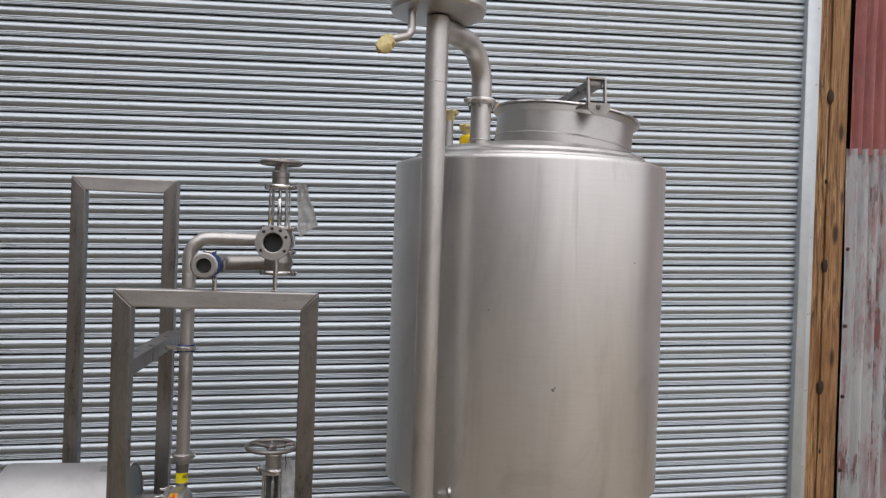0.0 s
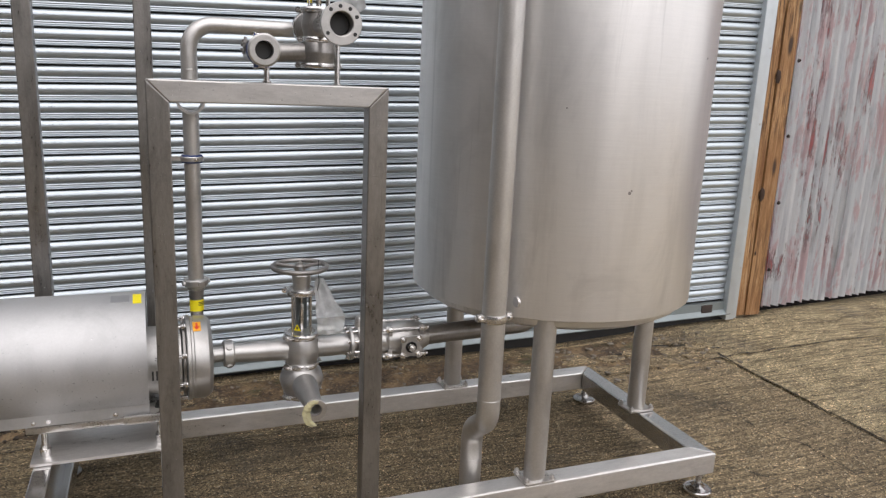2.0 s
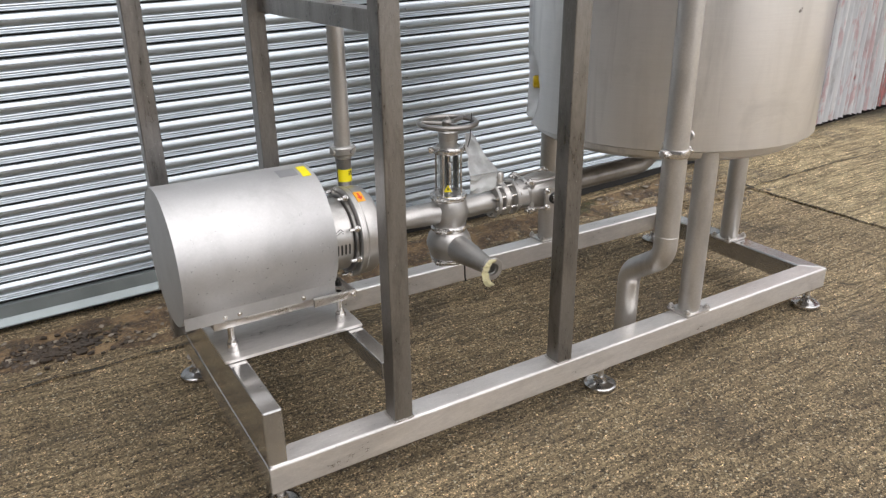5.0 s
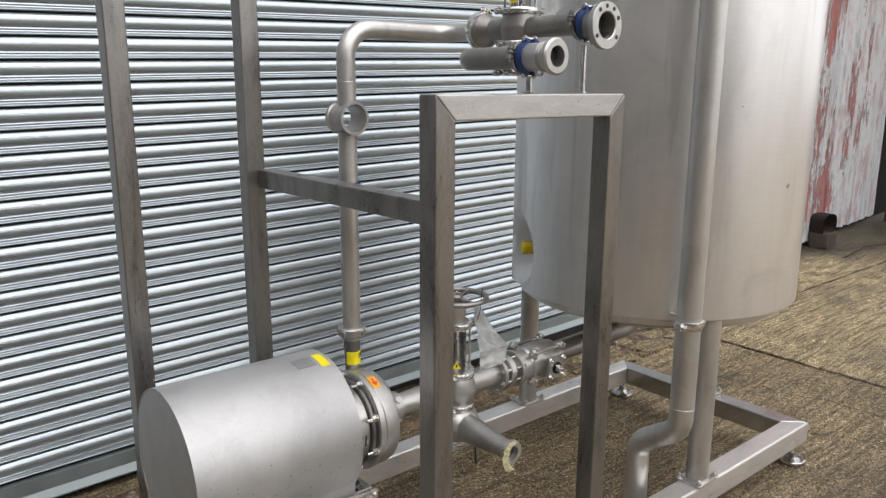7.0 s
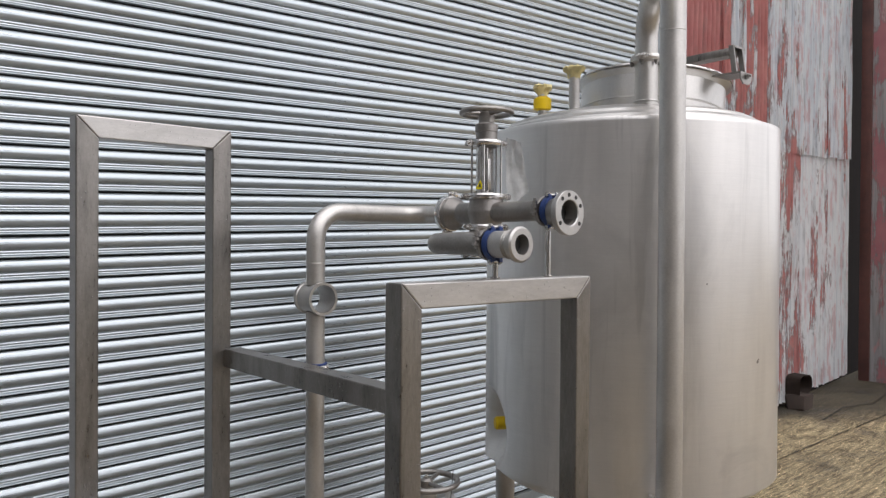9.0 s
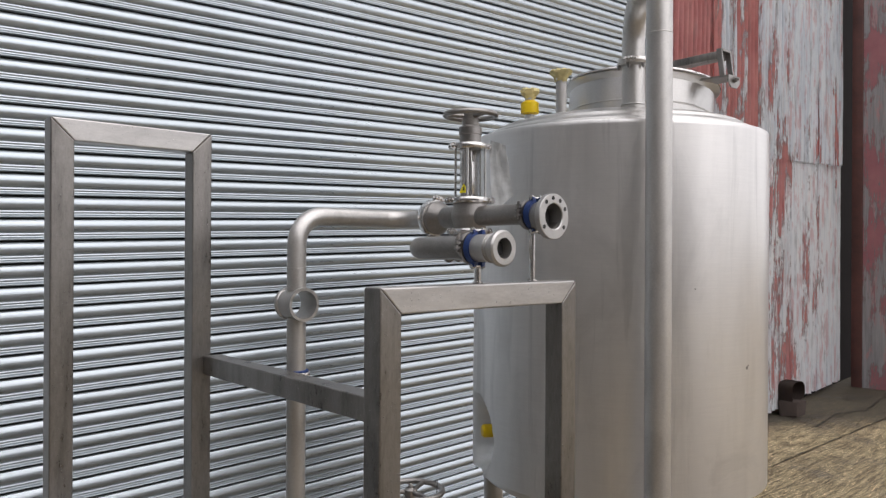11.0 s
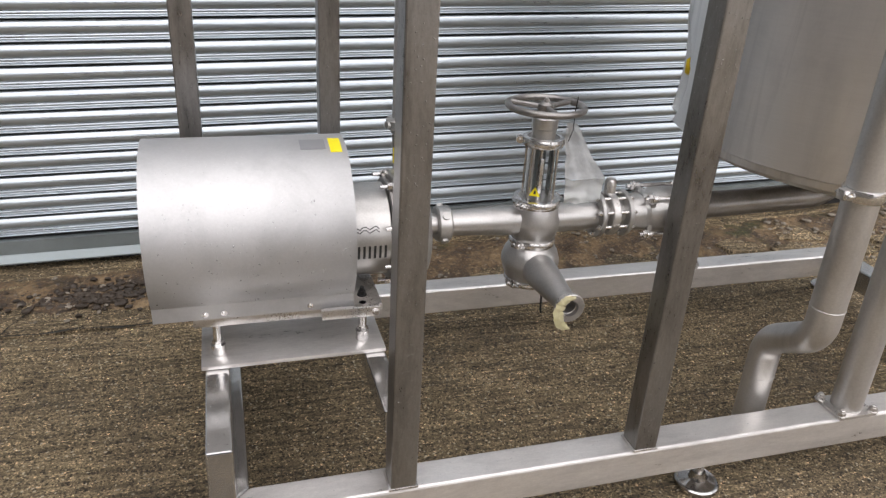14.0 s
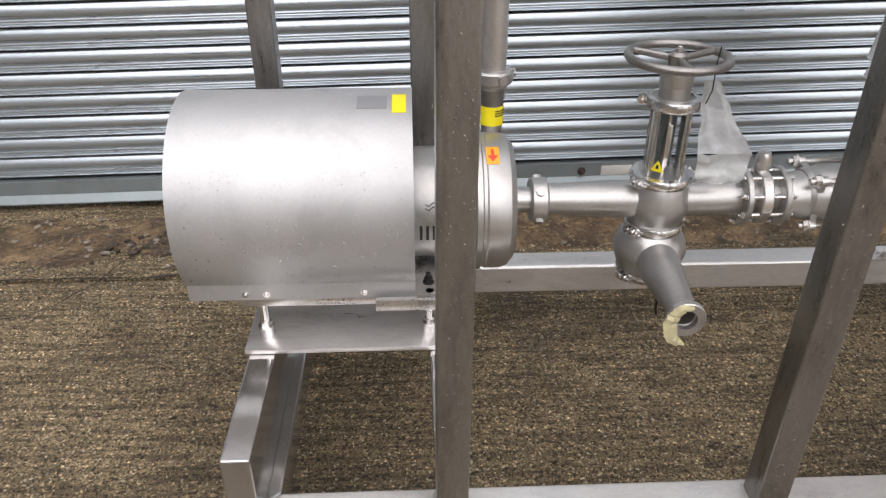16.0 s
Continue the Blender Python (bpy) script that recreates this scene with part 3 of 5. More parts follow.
def build_ground():
    xs = spread(-3.0, 7.6, 0.04, 160.0, [2.528, 2.536, 2.544, 2.552])
    ys = spread(0.6, 4.6, 0.04, 160.0, [3.786, 3.795, 3.805, 3.814])
    bm = bmesh.new()
    grid = []
    for x in xs:
        row = []
        for y in ys:
            yy = y + (joint_y(x) - 3.8) * math.exp(-((y - 3.8) / 0.35) ** 2)
            xx = x + 0.012 * noise.noise((3.0, yy * 2.5, 0.0)) * math.exp(-((x - 2.54) / 0.2) ** 2)
            z = rise(xx, yy)
            if abs(y - 3.8) < 0.007:
                z -= 0.022
            if abs(x - 2.54) < 0.006 and y < 3.8:
                z -= 0.022
            if -2.9 < x < 7.5 and 0.7 < y < 4.5:
                z += 0.0025 * noise.noise((xx * 9, yy * 22, 1.0)) + (0.004 if x > 2.54 and y < 3.8 else 0.0)
            row.append(bm.verts.new((xx, yy, z)))
        grid.append(row)
    for a, b in zip(grid, grid[1:]):
        for j in range(len(ys) - 1):
            bm.faces.new((a[j], b[j], b[j + 1], a[j + 1]))
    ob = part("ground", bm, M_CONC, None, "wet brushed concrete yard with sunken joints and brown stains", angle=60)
    return tagged(ob, category="ground", kind="structure")


def build_soil():
    """The strip of damp earth and broken edge along the foot of the shutter."""
    bm = bmesh.new()
    nx, ny = 420, 44
    grid = []
    for i in range(nx + 1):
        x = -3.0 + 5.6 * i / nx
        row = []
        for j in range(ny + 1):
            y = 3.70 + 0.62 * j / ny
            edge = y - (joint_y(x) + 0.09 + 0.10 * noise.noise((x * 1.9, 0.0, 5.0)) + 0.05 * noise.noise((x * 7.0, 1.0, 5.0)))
            end = 2.25 - x + 0.3 * noise.noise((y * 4, x * 2, 2.0))
            h = min(1.0, max(-1.0, edge / 0.06)) if end > 0 else -1.0
            foot = min(1.0, max(0.0, (4.27 - y) / 0.10))
            z = rise(x, y) + 0.010 * h * foot + (0.012 * noise.noise((x * 6, y * 9, 0.0)) + 0.008 * noise.noise((x * 21, y * 26, 3.0)) + 0.004 * noise.noise((x * 60, y * 70, 3.0))) * max(0.0, h) * foot - 0.004 - 0.012 * (1 - foot)
            row.append(bm.verts.new((x, y, z)))
        grid.append(row)
    for a, b in zip(grid, grid[1:]):
        for j in range(ny):
            bm.faces.new((a[j], b[j], b[j + 1], a[j + 1]))
    ob = part("soil_strip", bm, M_SOIL, None, "damp brown earth and moss along the shutter", angle=70)
    return tagged(ob, category="soil", kind="stuff")


def build_pebbles():
    bm = bmesh.new()
    rng = random.Random(7)
    for k in range(420):
        x = rng.uniform(-2.6, 2.6)
        y = rng.uniform(joint_y(x) + 0.05, 4.2)
        if k > 330:
            x, y = rng.uniform(1.6, 2.7), rng.uniform(3.7, 4.15)
        r = rng.uniform(0.004, 0.012) * (1.3 if k > 385 else 0.9)
        new_v = bmesh.ops.create_icosphere(bm, subdivisions=1, radius=r)["verts"]
        turn = Matrix.Rotation(rng.uniform(0, 6.28), 3, "Z")
        for v in new_v:
            v.co = turn @ Vector((v.co.x * 1.4 + r * 0.4 * noise.noise((v.co.x * 90 + k, v.co.y * 90, 0)), v.co.y, v.co.z * 0.6)) + Vector((x, y, rise(x, y) + 0.008 + r * 0.25))
    ob = part("pebbles", bm, M_STONE, None, "small stones and grit in the earth", angle=20)
    return tagged(ob, category="pebbles", kind="stuff")


def build_crack(name, points, width, label, seed):
    """A ragged open crack: a thin dark ribbon lying in the surface."""
    bm = bmesh.new()
    pts = [Vector((x, y, 0)) for x, y in points]
    line = []
    for a, b in zip(pts, pts[1:]):
        n = max(2, int((b - a).length / 0.018))
        line += [a.lerp(b, k / n) for k in range(n)]
    line.append(pts[-1])
    last = None
    for k, q in enumerate(line):
        t = (line[min(k + 1, len(line) - 1)] - line[max(k - 1, 0)]).normalized()
        s = Vector((-t.y, t.x, 0))
        q = q + s * (0.016 * noise.noise((k * 0.13, seed, 0)) + 0.006 * noise.noise((k * 0.6, seed, 4)))
        w = width * max(0.12, 0.65 + 0.9 * noise.noise((k * 0.21, seed, 9)))
        row = []
        for side in (-1, 0, 1):
            v = q + s * w * side
            row.append(bm.verts.new((v.x, v.y, rise(v.x, v.y) + (0.0055 if side else 0.0045))))
        if last:
            for i in (0, 1):
                bm.faces.new((last[i], row[i], row[i + 1], last[i + 1]))
        last = row
    return tagged(part(name, bm, M_CRACK, None, label, smooth=False), category="crack", kind="stuff")


M_CRACK = plain("dark_wet_dirt", (0.022, 0.019, 0.013), 0.55, 0.0, 0.5, 50.0, 0.5)
build_ground()
build_crack("joint_crack", [(x, joint_y(x)) for x in (2.62, 3.0, 3.6, 4.2, 5.0, 6.0, 7.35)], 0.007, "dirty open joint between the slabs", 1.0)
build_crack("joint_crack", [(x, joint_y(x)) for x in (-3.0, -2.0, -1.4, -0.8, 0.0, 0.8, 1.6, 2.1, 2.62)], 0.006, "dirty open joint between the slabs", 2.0)
build_crack("joint_crack", [(2.56, 3.88), (2.55, 3.4), (2.54, 2.8), (2.54, 2.2), (2.54, 1.4)], 0.007, "dirty open joint between the slabs", 3.0)
build_crack("surface_crack", [(2.02, 3.42), (2.10, 3.22), (2.07, 3.05), (2.17, 2.86), (2.16, 2.6), (2.24, 2.3)], 0.003, "fine crack wandering across the concrete", 4.0)
build_crack("surface_crack", [(2.62, 3.93), (2.45, 4.0), (2.2, 4.06), (1.9, 4.02), (1.7, 4.1)], 0.012, "broken edge by the earth strip", 5.0)
build_crack("surface_crack", [(-2.4, 3.45), (-1.9, 3.52), (-1.62, 3.56), (-1.5, 3.72), (-1.42, 3.95), (-1.38, 4.1)], 0.0025, "crack across the concrete by the shutter", 6.0)
build_crack("surface_crack", [(5.2, 4.05), (5.8, 4.12), (6.3, 4.02), (6.9, 4.1), (7.35, 3.95)], 0.012, "line of dirt on the dark concrete", 7.0)
build_crack("surface_crack", [(1.55, 2.95), (1.72, 2.80), (1.86, 2.62), (1.95, 2.45), (2.0, 2.3)], 0.003, "fine crack wandering across the concrete", 8.0)
build_soil()
build_pebbles()


def build_broken_edge():
    """Loose broken plates of old concrete where the strip ends."""
    rng = random.Random(31)
    bm = bmesh.new()
    for k in range(26):
        x, y = rng.uniform(1.35, 2.55), rng.uniform(3.80, 4.06)
        size, n = rng.uniform(0.035, 0.11), rng.randint(5, 7)
        tilt = rng.uniform(-0.05, 0.05), rng.uniform(-0.05, 0.05)
        start = rng.uniform(0, 6.28)
        top, low = [], []
        for i in range(n):
            a = start + 6.283 * (i + rng.uniform(-0.25, 0.25)) / n
            r = size * rng.uniform(0.65, 1.1)
            px, py = 1.3 * r * math.cos(a), 0.7 * r * math.sin(a)
            z = rise(x, y) + 0.012 + tilt[0] * px + tilt[1] * py
            top.append(bm.verts.new((x + px * 0.94, y + py * 0.94, z)))
            low.append(bm.verts.new((x + px, y + py, z - 0.022)))
        bm.faces.new(top)
        for i in range(n):
            bm.faces.new((low[i], low[(i + 1) % n], top[(i + 1) % n], top[i]))
    ob = part("broken_concrete", bm, M_CONC, None, "broken pieces of old concrete by the strip", smooth=False)
    return tagged(ob, category="rubble", kind="stuff")


build_broken_edge()


def build_clods():
    """Dark wet lumps of earth at the end of the strip."""
    rng = random.Random(17)
    bm = bmesh.new()
    for k in range(260):
        x, y = rng.gauss(-1.23, 0.13), rng.gauss(3.99, 0.055)
        r = rng.uniform(0.004, 0.013)
        ball = bmesh.ops.create_icosphere(bm, subdivisions=1, radius=r)["verts"]
        for v in ball:
            q = v.co * (1 + 0.45 * noise.noise(v.co * 60 + Vector((k, 0, 0))))
            v.co = Vector((q.x * 1.3, q.y, q.z * 0.8)) + Vector((x, y, rise(x, y) + 0.008 + 0.004 * noise.noise((x * 9, y * 9, 0))))
    ob = part("earth_clods", bm, M_EARTH, None, "dark wet lumps of earth on the strip", angle=50)
    return tagged(ob, category="soil", kind="stuff")


M_EARTH = plain("wet_earth", (0.045, 0.033, 0.023), 0.6, 0.0, 0.5, 60.0, 0.9)
build_clods()

# ---------------------------------------------------------------- shutter and wall
SLOPE, YAWK = 0.028, -0.015     # the shed's lines climb a little against the skid
WALL_Y = 4.30


def wall_pose(x, y, z):
    return (x, WALL_Y + (y - WALL_Y) + YAWK * x, z + SLOPE * x)


def shear(bm):
    for v in bm.verts:
        v.co = Vector(wall_pose(*v.co))
    return bm


def slat_profile():
    """Section of one lath: a broad convex face, a flat with two raised ribs, a rolled lip and a slot."""
    pts = [(0.012, -0.0010), (-0.0015, -0.0008)]
    crest = 0.50
    for k in range(25):
        a = k / 24
        d = (crest - a) / crest if a < crest else (a - crest) / (1 - crest)
        pts.append((-0.002 - 0.0105 * (1 - d ** 2.0), -0.0012 - 0.0448 * a))
    pts.append((-0.0030, -0.0464))
    for k in range(21):
        a = k / 20
        pts.append((-0.0034 + 0.0008 * a - 0.0016 * math.sin(math.pi * 2 * a) ** 2, -0.0470 - 0.0170 * a))
    for k in range(9):
        a = radians(100 + 165 * k / 8)
        pts.append((-0.0030 + 0.0052 * math.cos(a), -0.0668 + 0.0030 * math.sin(a)))
    pts += [(-0.0010, -0.0702), (0.012, -0.0694)]
    return pts


def build_shutter():
    PITCH, X0, X1 = 0.0772, -3.3, 2.935
    shutter = thing("roller_shutter", (0.0, WALL_Y, 0.06), "closed galvanised steel roller shutter with curved laths", "roller shutter", kind="structure")
    prof = slat_profile()
    bm = bmesh.new()
    back = 0.0125
    for xa, xb in ((X0, X1),):
        cuts = [xa + (xb - xa) * k / 10 for k in range(11)]
        cols = [[bm.verts.new((x, WALL_Y + y, z)) for y, z in prof] + [bm.verts.new((x, WALL_Y + back, prof[-1][1])), bm.verts.new((x, WALL_Y + back, prof[0][1]))] for x in cuts]
        n = len(cols[0])
        for a, b in zip(cols, cols[1:]):
            for k in range(n):
                bm.faces.new((a[k], a[(k + 1) % n], b[(k + 1) % n], b[k]))
        bm.faces.new(cols[0])
        bm.faces.new(cols[-1][::-1])
    shear(bm)
    first = part("slat", bm, M_LATH, shutter, angle=50)
    rng = random.Random(3)
    for k in range(-1, 53):
        ob = first if k == -1 else first.copy()
        if k != -1:
            scene.collection.objects.link(ob)
        ob.location = (0.0, rng.uniform(-0.0012, 0.0012), 0.1384 + PITCH * (k + 2))
        ob.rotation_euler = (rng.uniform(-0.018, 0.018), 0, 0)
    # black sheet painting the shade between laths and below the bottom rail
    part("shade_backing", shear(box((X0, WALL_Y + 0.014, -0.06), (X1, WALL_Y + 0.02, 4.4))), M_DARK, shutter)
    rail = box((X0, WALL_Y - 0.020, 0.0795), (X1, WALL_Y + 0.01, 0.131))
    prism(rail, [(WALL_Y - 0.046, 0.050), (WALL_Y + 0.01, 0.050), (WALL_Y + 0.01, 0.079), (WALL_Y - 0.022, 0.079), (WALL_Y - 0.046, 0.055)], "x", X0, X1)
    bottom = part("bottom_rail", shear(rail), M_DULL, shutter, "grey galvanised bottom rail")
    bm = shear(nut((0.112, WALL_Y - 0.020, 0.100), (0, -1, 0), 0.012, 0.012, None, 0.01))
    part("bolt", bm, M_RUST, shutter)
    bm = shear(box((0.185, WALL_Y - 0.0225, 0.080), (0.30, WALL_Y - 0.018, 0.118), 0.001))
    part("label_plate", bm, M_GASKET, shutter)
    bm = shear(box((2.72, WALL_Y - 0.03, 0.066), (2.80, WALL_Y - 0.018, 0.12), 0.003))
    part("lock_plate", bm, M_RUST, shutter)
    # guide channel
    poly = [(2.90, WALL_Y - 0.045), (2.962, WALL_Y - 0.045), (2.962, WALL_Y - 0.030), (2.996, WALL_Y - 0.030), (2.996, WALL_Y + 0.06), (2.962, WALL_Y + 0.06), (2.962, WALL_Y + 0.02), (2.90, WALL_Y + 0.02)]
    bm = section(poly, "z", 0.015, 4.5, 0.002)
    part("guide", shear(bm), M_GALV, shutter, "pale galvanised guide channel")
    for k in range(9):
        z = 0.35 + 0.45 * k
        part("screw", shear(nut((2.980, WALL_Y - 0.030, z), (0, -1, 0), 0.006, 0.005)), M_MILL, shutter)
    poly = [(-3.36, WALL_Y - 0.045), (-3.26, WALL_Y - 0.045), (-3.26, WALL_Y + 0.02), (-3.36, WALL_Y + 0.02)]
    part("guide", shear(section(poly, "z", 0.0, 4.6, 0.002)), M_GALV, shutter)


def build_posts():
    for x0, x1, y0, lab in ((3.003, 3.078, 0.008, "brown weathered timber door post beside the guide"), (3.082, 3.190, 0.020, "split orange-brown timber post with dark knots")):
        bm = bmesh.new()
        n = 40
        rings = []
        for k in range(n + 1):
            z = 0.02 + 4.4 * k / n
            w = 0.004 * noise.noise((x0 * 9, z * 1.7, 0)), 0.004 * noise.noise((x0 * 9, z * 1.9, 4))
            rings.append([bm.verts.new(q) for q in ((x0 + w[0], WALL_Y - y0, z), (x1 + w[1], WALL_Y - y0 + w[0], z), (x1 + w[1], WALL_Y + 0.1, z), (x0 + w[0], WALL_Y + 0.1, z))])
        for a, b in zip(rings, rings[1:]):
            for i in range(4):
                bm.faces.new((a[i], a[(i + 1) % 4], b[(i + 1) % 4], b[i]))
        bm.faces.new(rings[0])
        bm.faces.new(rings[-1])
        ob = part("timber_post", shear(bm), M_TIMBER, None, lab, angle=30)
        tagged(ob, category="post", kind="structure")


def corrugated(name, x0, x1, z0, z1, y, parent, label="", seed=0, pitch=0.076, depth=0.023, tilt=0.0, material=None):
    """One iron sheet with vertical corrugations, a ragged foot and slight buckles."""
    bm = bmesh.new()
    n = max(8, int((x1 - x0) / pitch * 8))
    m = 26
    cols = []
    for i in range(n + 1):
        x = x0 + (x1 - x0) * i / n
        rag = 0.018 * noise.noise((x * 8, seed, 0)) + 0.012 * noise.noise((x * 31, seed, 2))
        col = []
        for k in range(m + 1):
            z = z0 + rag + (z1 - z0 - rag) * k / m
            buckle = 0.012 * noise.noise((x * 1.6, z * 0.9, seed)) + 0.004 * noise.noise((x * 6, z * 4, seed))
            lean = tilt * (z - z0)
            col.append(bm.verts.new((x + lean, y + buckle - depth * math.cos(2 * math.pi * (x - x0) / pitch), z)))
        cols.append(col)
    for a, b in zip(cols, cols[1:]):
        for k in range(m):
            bm.faces.new((a[k], b[k], b[k + 1], a[k + 1]))
    bmesh.ops.solidify(bm, geom=list(bm.faces), thickness=0.0016)
    return part(name, sheet_line(bm), material or M_SHEET, parent, label, angle=60)


def sheet_line(bm):
    """Lays a mesh drawn along WALL_Y onto the sheet wall, which runs back from the shutter."""
    for v in bm.verts:
        x, y, z = v.co
        v.co = Vector((x, 4.265 + 0.095 * (x - 3.3) + y - WALL_Y, z + 0.022 * z * (x - 5.2)))
    return bm


def build_sheet_wall():
    wall = thing("wall_sheeting", (5.2, 4.45, 0.12), "corrugated iron cladding with flaking red and grey paint", "wall cladding", kind="structure")
    edges = [3.235, 3.90, 4.27, 4.82, 5.73, 6.49, 7.30]
    for k, (a, b) in enumerate(zip(edges, edges[1:])):
        proud = 0.005 * (k % 2)
        corrugated("iron_sheet", a, b + (-0.008 if k == 3 else 0.03), 0.145, 2.43, WALL_Y + 0.015 - proud, wall, seed=k * 3.1, tilt=-0.012 if k == 0 else 0.0, material=M_SHEET_GREY if k < 3 else M_SHEET_PALE)
        corrugated("iron_sheet", a - 0.01, b + 0.03, 2.39, 4.9, WALL_Y - proud, wall, seed=k * 5.7 + 20, material=M_SHEET_RED if k < 1 else None)
    for k, z in enumerate((0.42, 0.88, 1.32, 1.80)):
        part("nail", sheet_line(nut((3.236, WALL_Y - 0.012, z), (0, -1, 0), 0.010, 0.012)), M_RUST, wall)
    # near-black shade sheet behind, and the wall that turns back into the yard
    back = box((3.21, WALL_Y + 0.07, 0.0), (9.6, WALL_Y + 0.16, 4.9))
    tagged(part("wall_north", sheet_line(back), M_DARKWALL, None, "near-black sheet behind the iron, standing in for shade in the gaps", smooth=False), category="wall", kind="structure")
    post = box((7.375, 4.440, 0.06), (7.47, 4.545, 4.9), 0.006)
    tagged(part("corner_post", post, M_OXIDE, None, "dark rusty corner post at the recess"), category="post", kind="structure")
    tagged(part("wall_return", box((7.40, 2.9, 0.02), (7.52, 4.438, 4.9)), M_RETURN, None, "faded red wall with peeling grey patches, shade put into its colour", smooth=False), category="wall", kind="structure")
    # what closes the shed above and to the side
    up = box((-3.4, WALL_Y - 0.06, 4.30), (3.2, WALL_Y + 0.25, 5.2))
    tagged(part("wall_lintel", up, M_WALL, None, "plain grey wall above the shutter", smooth=False), category="wall", kind="structure")
    side = box((-12.0, WALL_Y - 0.03, -0.2), (-3.40, WALL_Y + 0.25, 5.2))
    tagged(part("wall_west", side, M_WALL, None, "plain grey wall beyond the shutter", smooth=False), category="wall", kind="structure")
    # unseen wall, added to darken what the steel reflects from the west
    west = box((-6.2, -12.0, -0.2), (-5.8, 3.9, 5.6))
    tagged(part("wall_side_unseen", west, M_DARKWALL2, None, "unseen dark wall added at the side to darken reflections", smooth=False), category="wall", kind="structure")
    # unseen block, its width and height chosen to darken the tank's reflections
    opp = box((-7.5, -9.5, -0.2), (1.2, -9.0, 4.0))
    tagged(part("wall_south_unseen", opp, M_DARKWALL2, None, "unseen dark wall added to the south to darken reflections", smooth=False), category="wall", kind="structure")
    # unseen wall added to close the yard, kept low for brighter reflections
    low = box((-30.0, -14.5, -0.2), (32.0, -14.0, 1.7))
    tagged(part("wall_far_unseen", low, M_YARDWALL, None, "unseen plain grey wall added to close the yard", smooth=False), category="wall", kind="structure")


M_YARDWALL = plain("yard_wall", (0.30, 0.29, 0.275), 0.9, 0.0, 0.3, 5.0, 0.3)
M_DARKWALL2 = plain("unseen_dark_wall", (0.10, 0.097, 0.093), 0.9, 0.0, 0.3, 5.0, 0.3)
# near-black with little gloss, so the gaps between sheets read as shade
M_DARKWALL = plain("gap_shade_black", (0.018, 0.016, 0.016), 0.9)
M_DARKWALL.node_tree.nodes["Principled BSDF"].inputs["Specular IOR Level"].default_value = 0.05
def build_knots():
    """Dark knots where the two posts meet."""
    for x, z, h in ((3.084, 2.62, 0.046), (3.084, 1.62, 0.044), (3.084, 0.90, 0.046), (3.074, 2.12, 0.014), (3.092, 0.52, 0.016)):
        bm = bmesh.new()
        bmesh.ops.create_icosphere(bm, subdivisions=3, radius=1.0)
        for v in bm.verts:
            k = 1 + 0.25 * noise.noise(v.co * 2.2 + Vector((z, 0, 0)))
            v.co = Vector((x + v.co.x * h * 0.42 * k, WALL_Y - 0.016 + v.co.y * 0.010, z - SLOPE * 3.1 + v.co.z * h * k))
        tagged(part("timber_knot", shear(bm), M_KNOT, None, "dark knot in the split timber post", angle=60), category="post", kind="structure")


M_KNOT = plain("dark_knot", (0.035, 0.018, 0.010), 0.8, 0.0, 0.5, 40.0, 0.6)
build_shutter()
build_posts()
build_knots()
build_sheet_wall()


def build_debris():
    x, y = 5.46, 4.37
    z = rise(x, y)
    ob = thing("iron_bracket", (x, y, z), "rusty curled iron bracket lying against the sheeting", "scrap iron")
    path = bent([(x - 0.09, y + 0.02, z + 0.01), (x - 0.10, y + 0.02, z + 0.30), (x + 0.09, y - 0.01, z + 0.31), (x + 0.10, y - 0.01, z + 0.17), (x + 0.03, y, z + 0.14)], 0.07, 8)
    bm = bmesh.new()
    rows = [(bm.verts.new(q + Vector((0, -0.07, 0))), bm.verts.new(q + Vector((0.016 * noise.noise(q * 20), 0.06, 0)))) for q in path]
    for a, b in zip(rows, rows[1:]):
        bm.faces.new((a[0], a[1], b[1], b[0]))
    bmesh.ops.solidify(bm, geom=list(bm.faces), thickness=0.010)
    part("curl", bm, M_RUST, ob)
    bm = box((x - 0.11, y - 0.09, z - 0.01), (x + 0.10, y + 0.07, z + 0.13), 0.02)
    for v in bm.verts:
        v.co += Vector((noise.noise(v.co * 15), noise.noise(v.co * 15 + Vector((4, 0, 0))), noise.noise(v.co * 11))) * 0.03
    part("foot", bm, M_RUST, ob)


build_debris()


# ---------------------------------------------------------------- skid
XL, XR, YF, YB, ZB, ZT, RW = -0.845, 1.475, 2.660, 3.575, 0.098, 0.182, 0.078


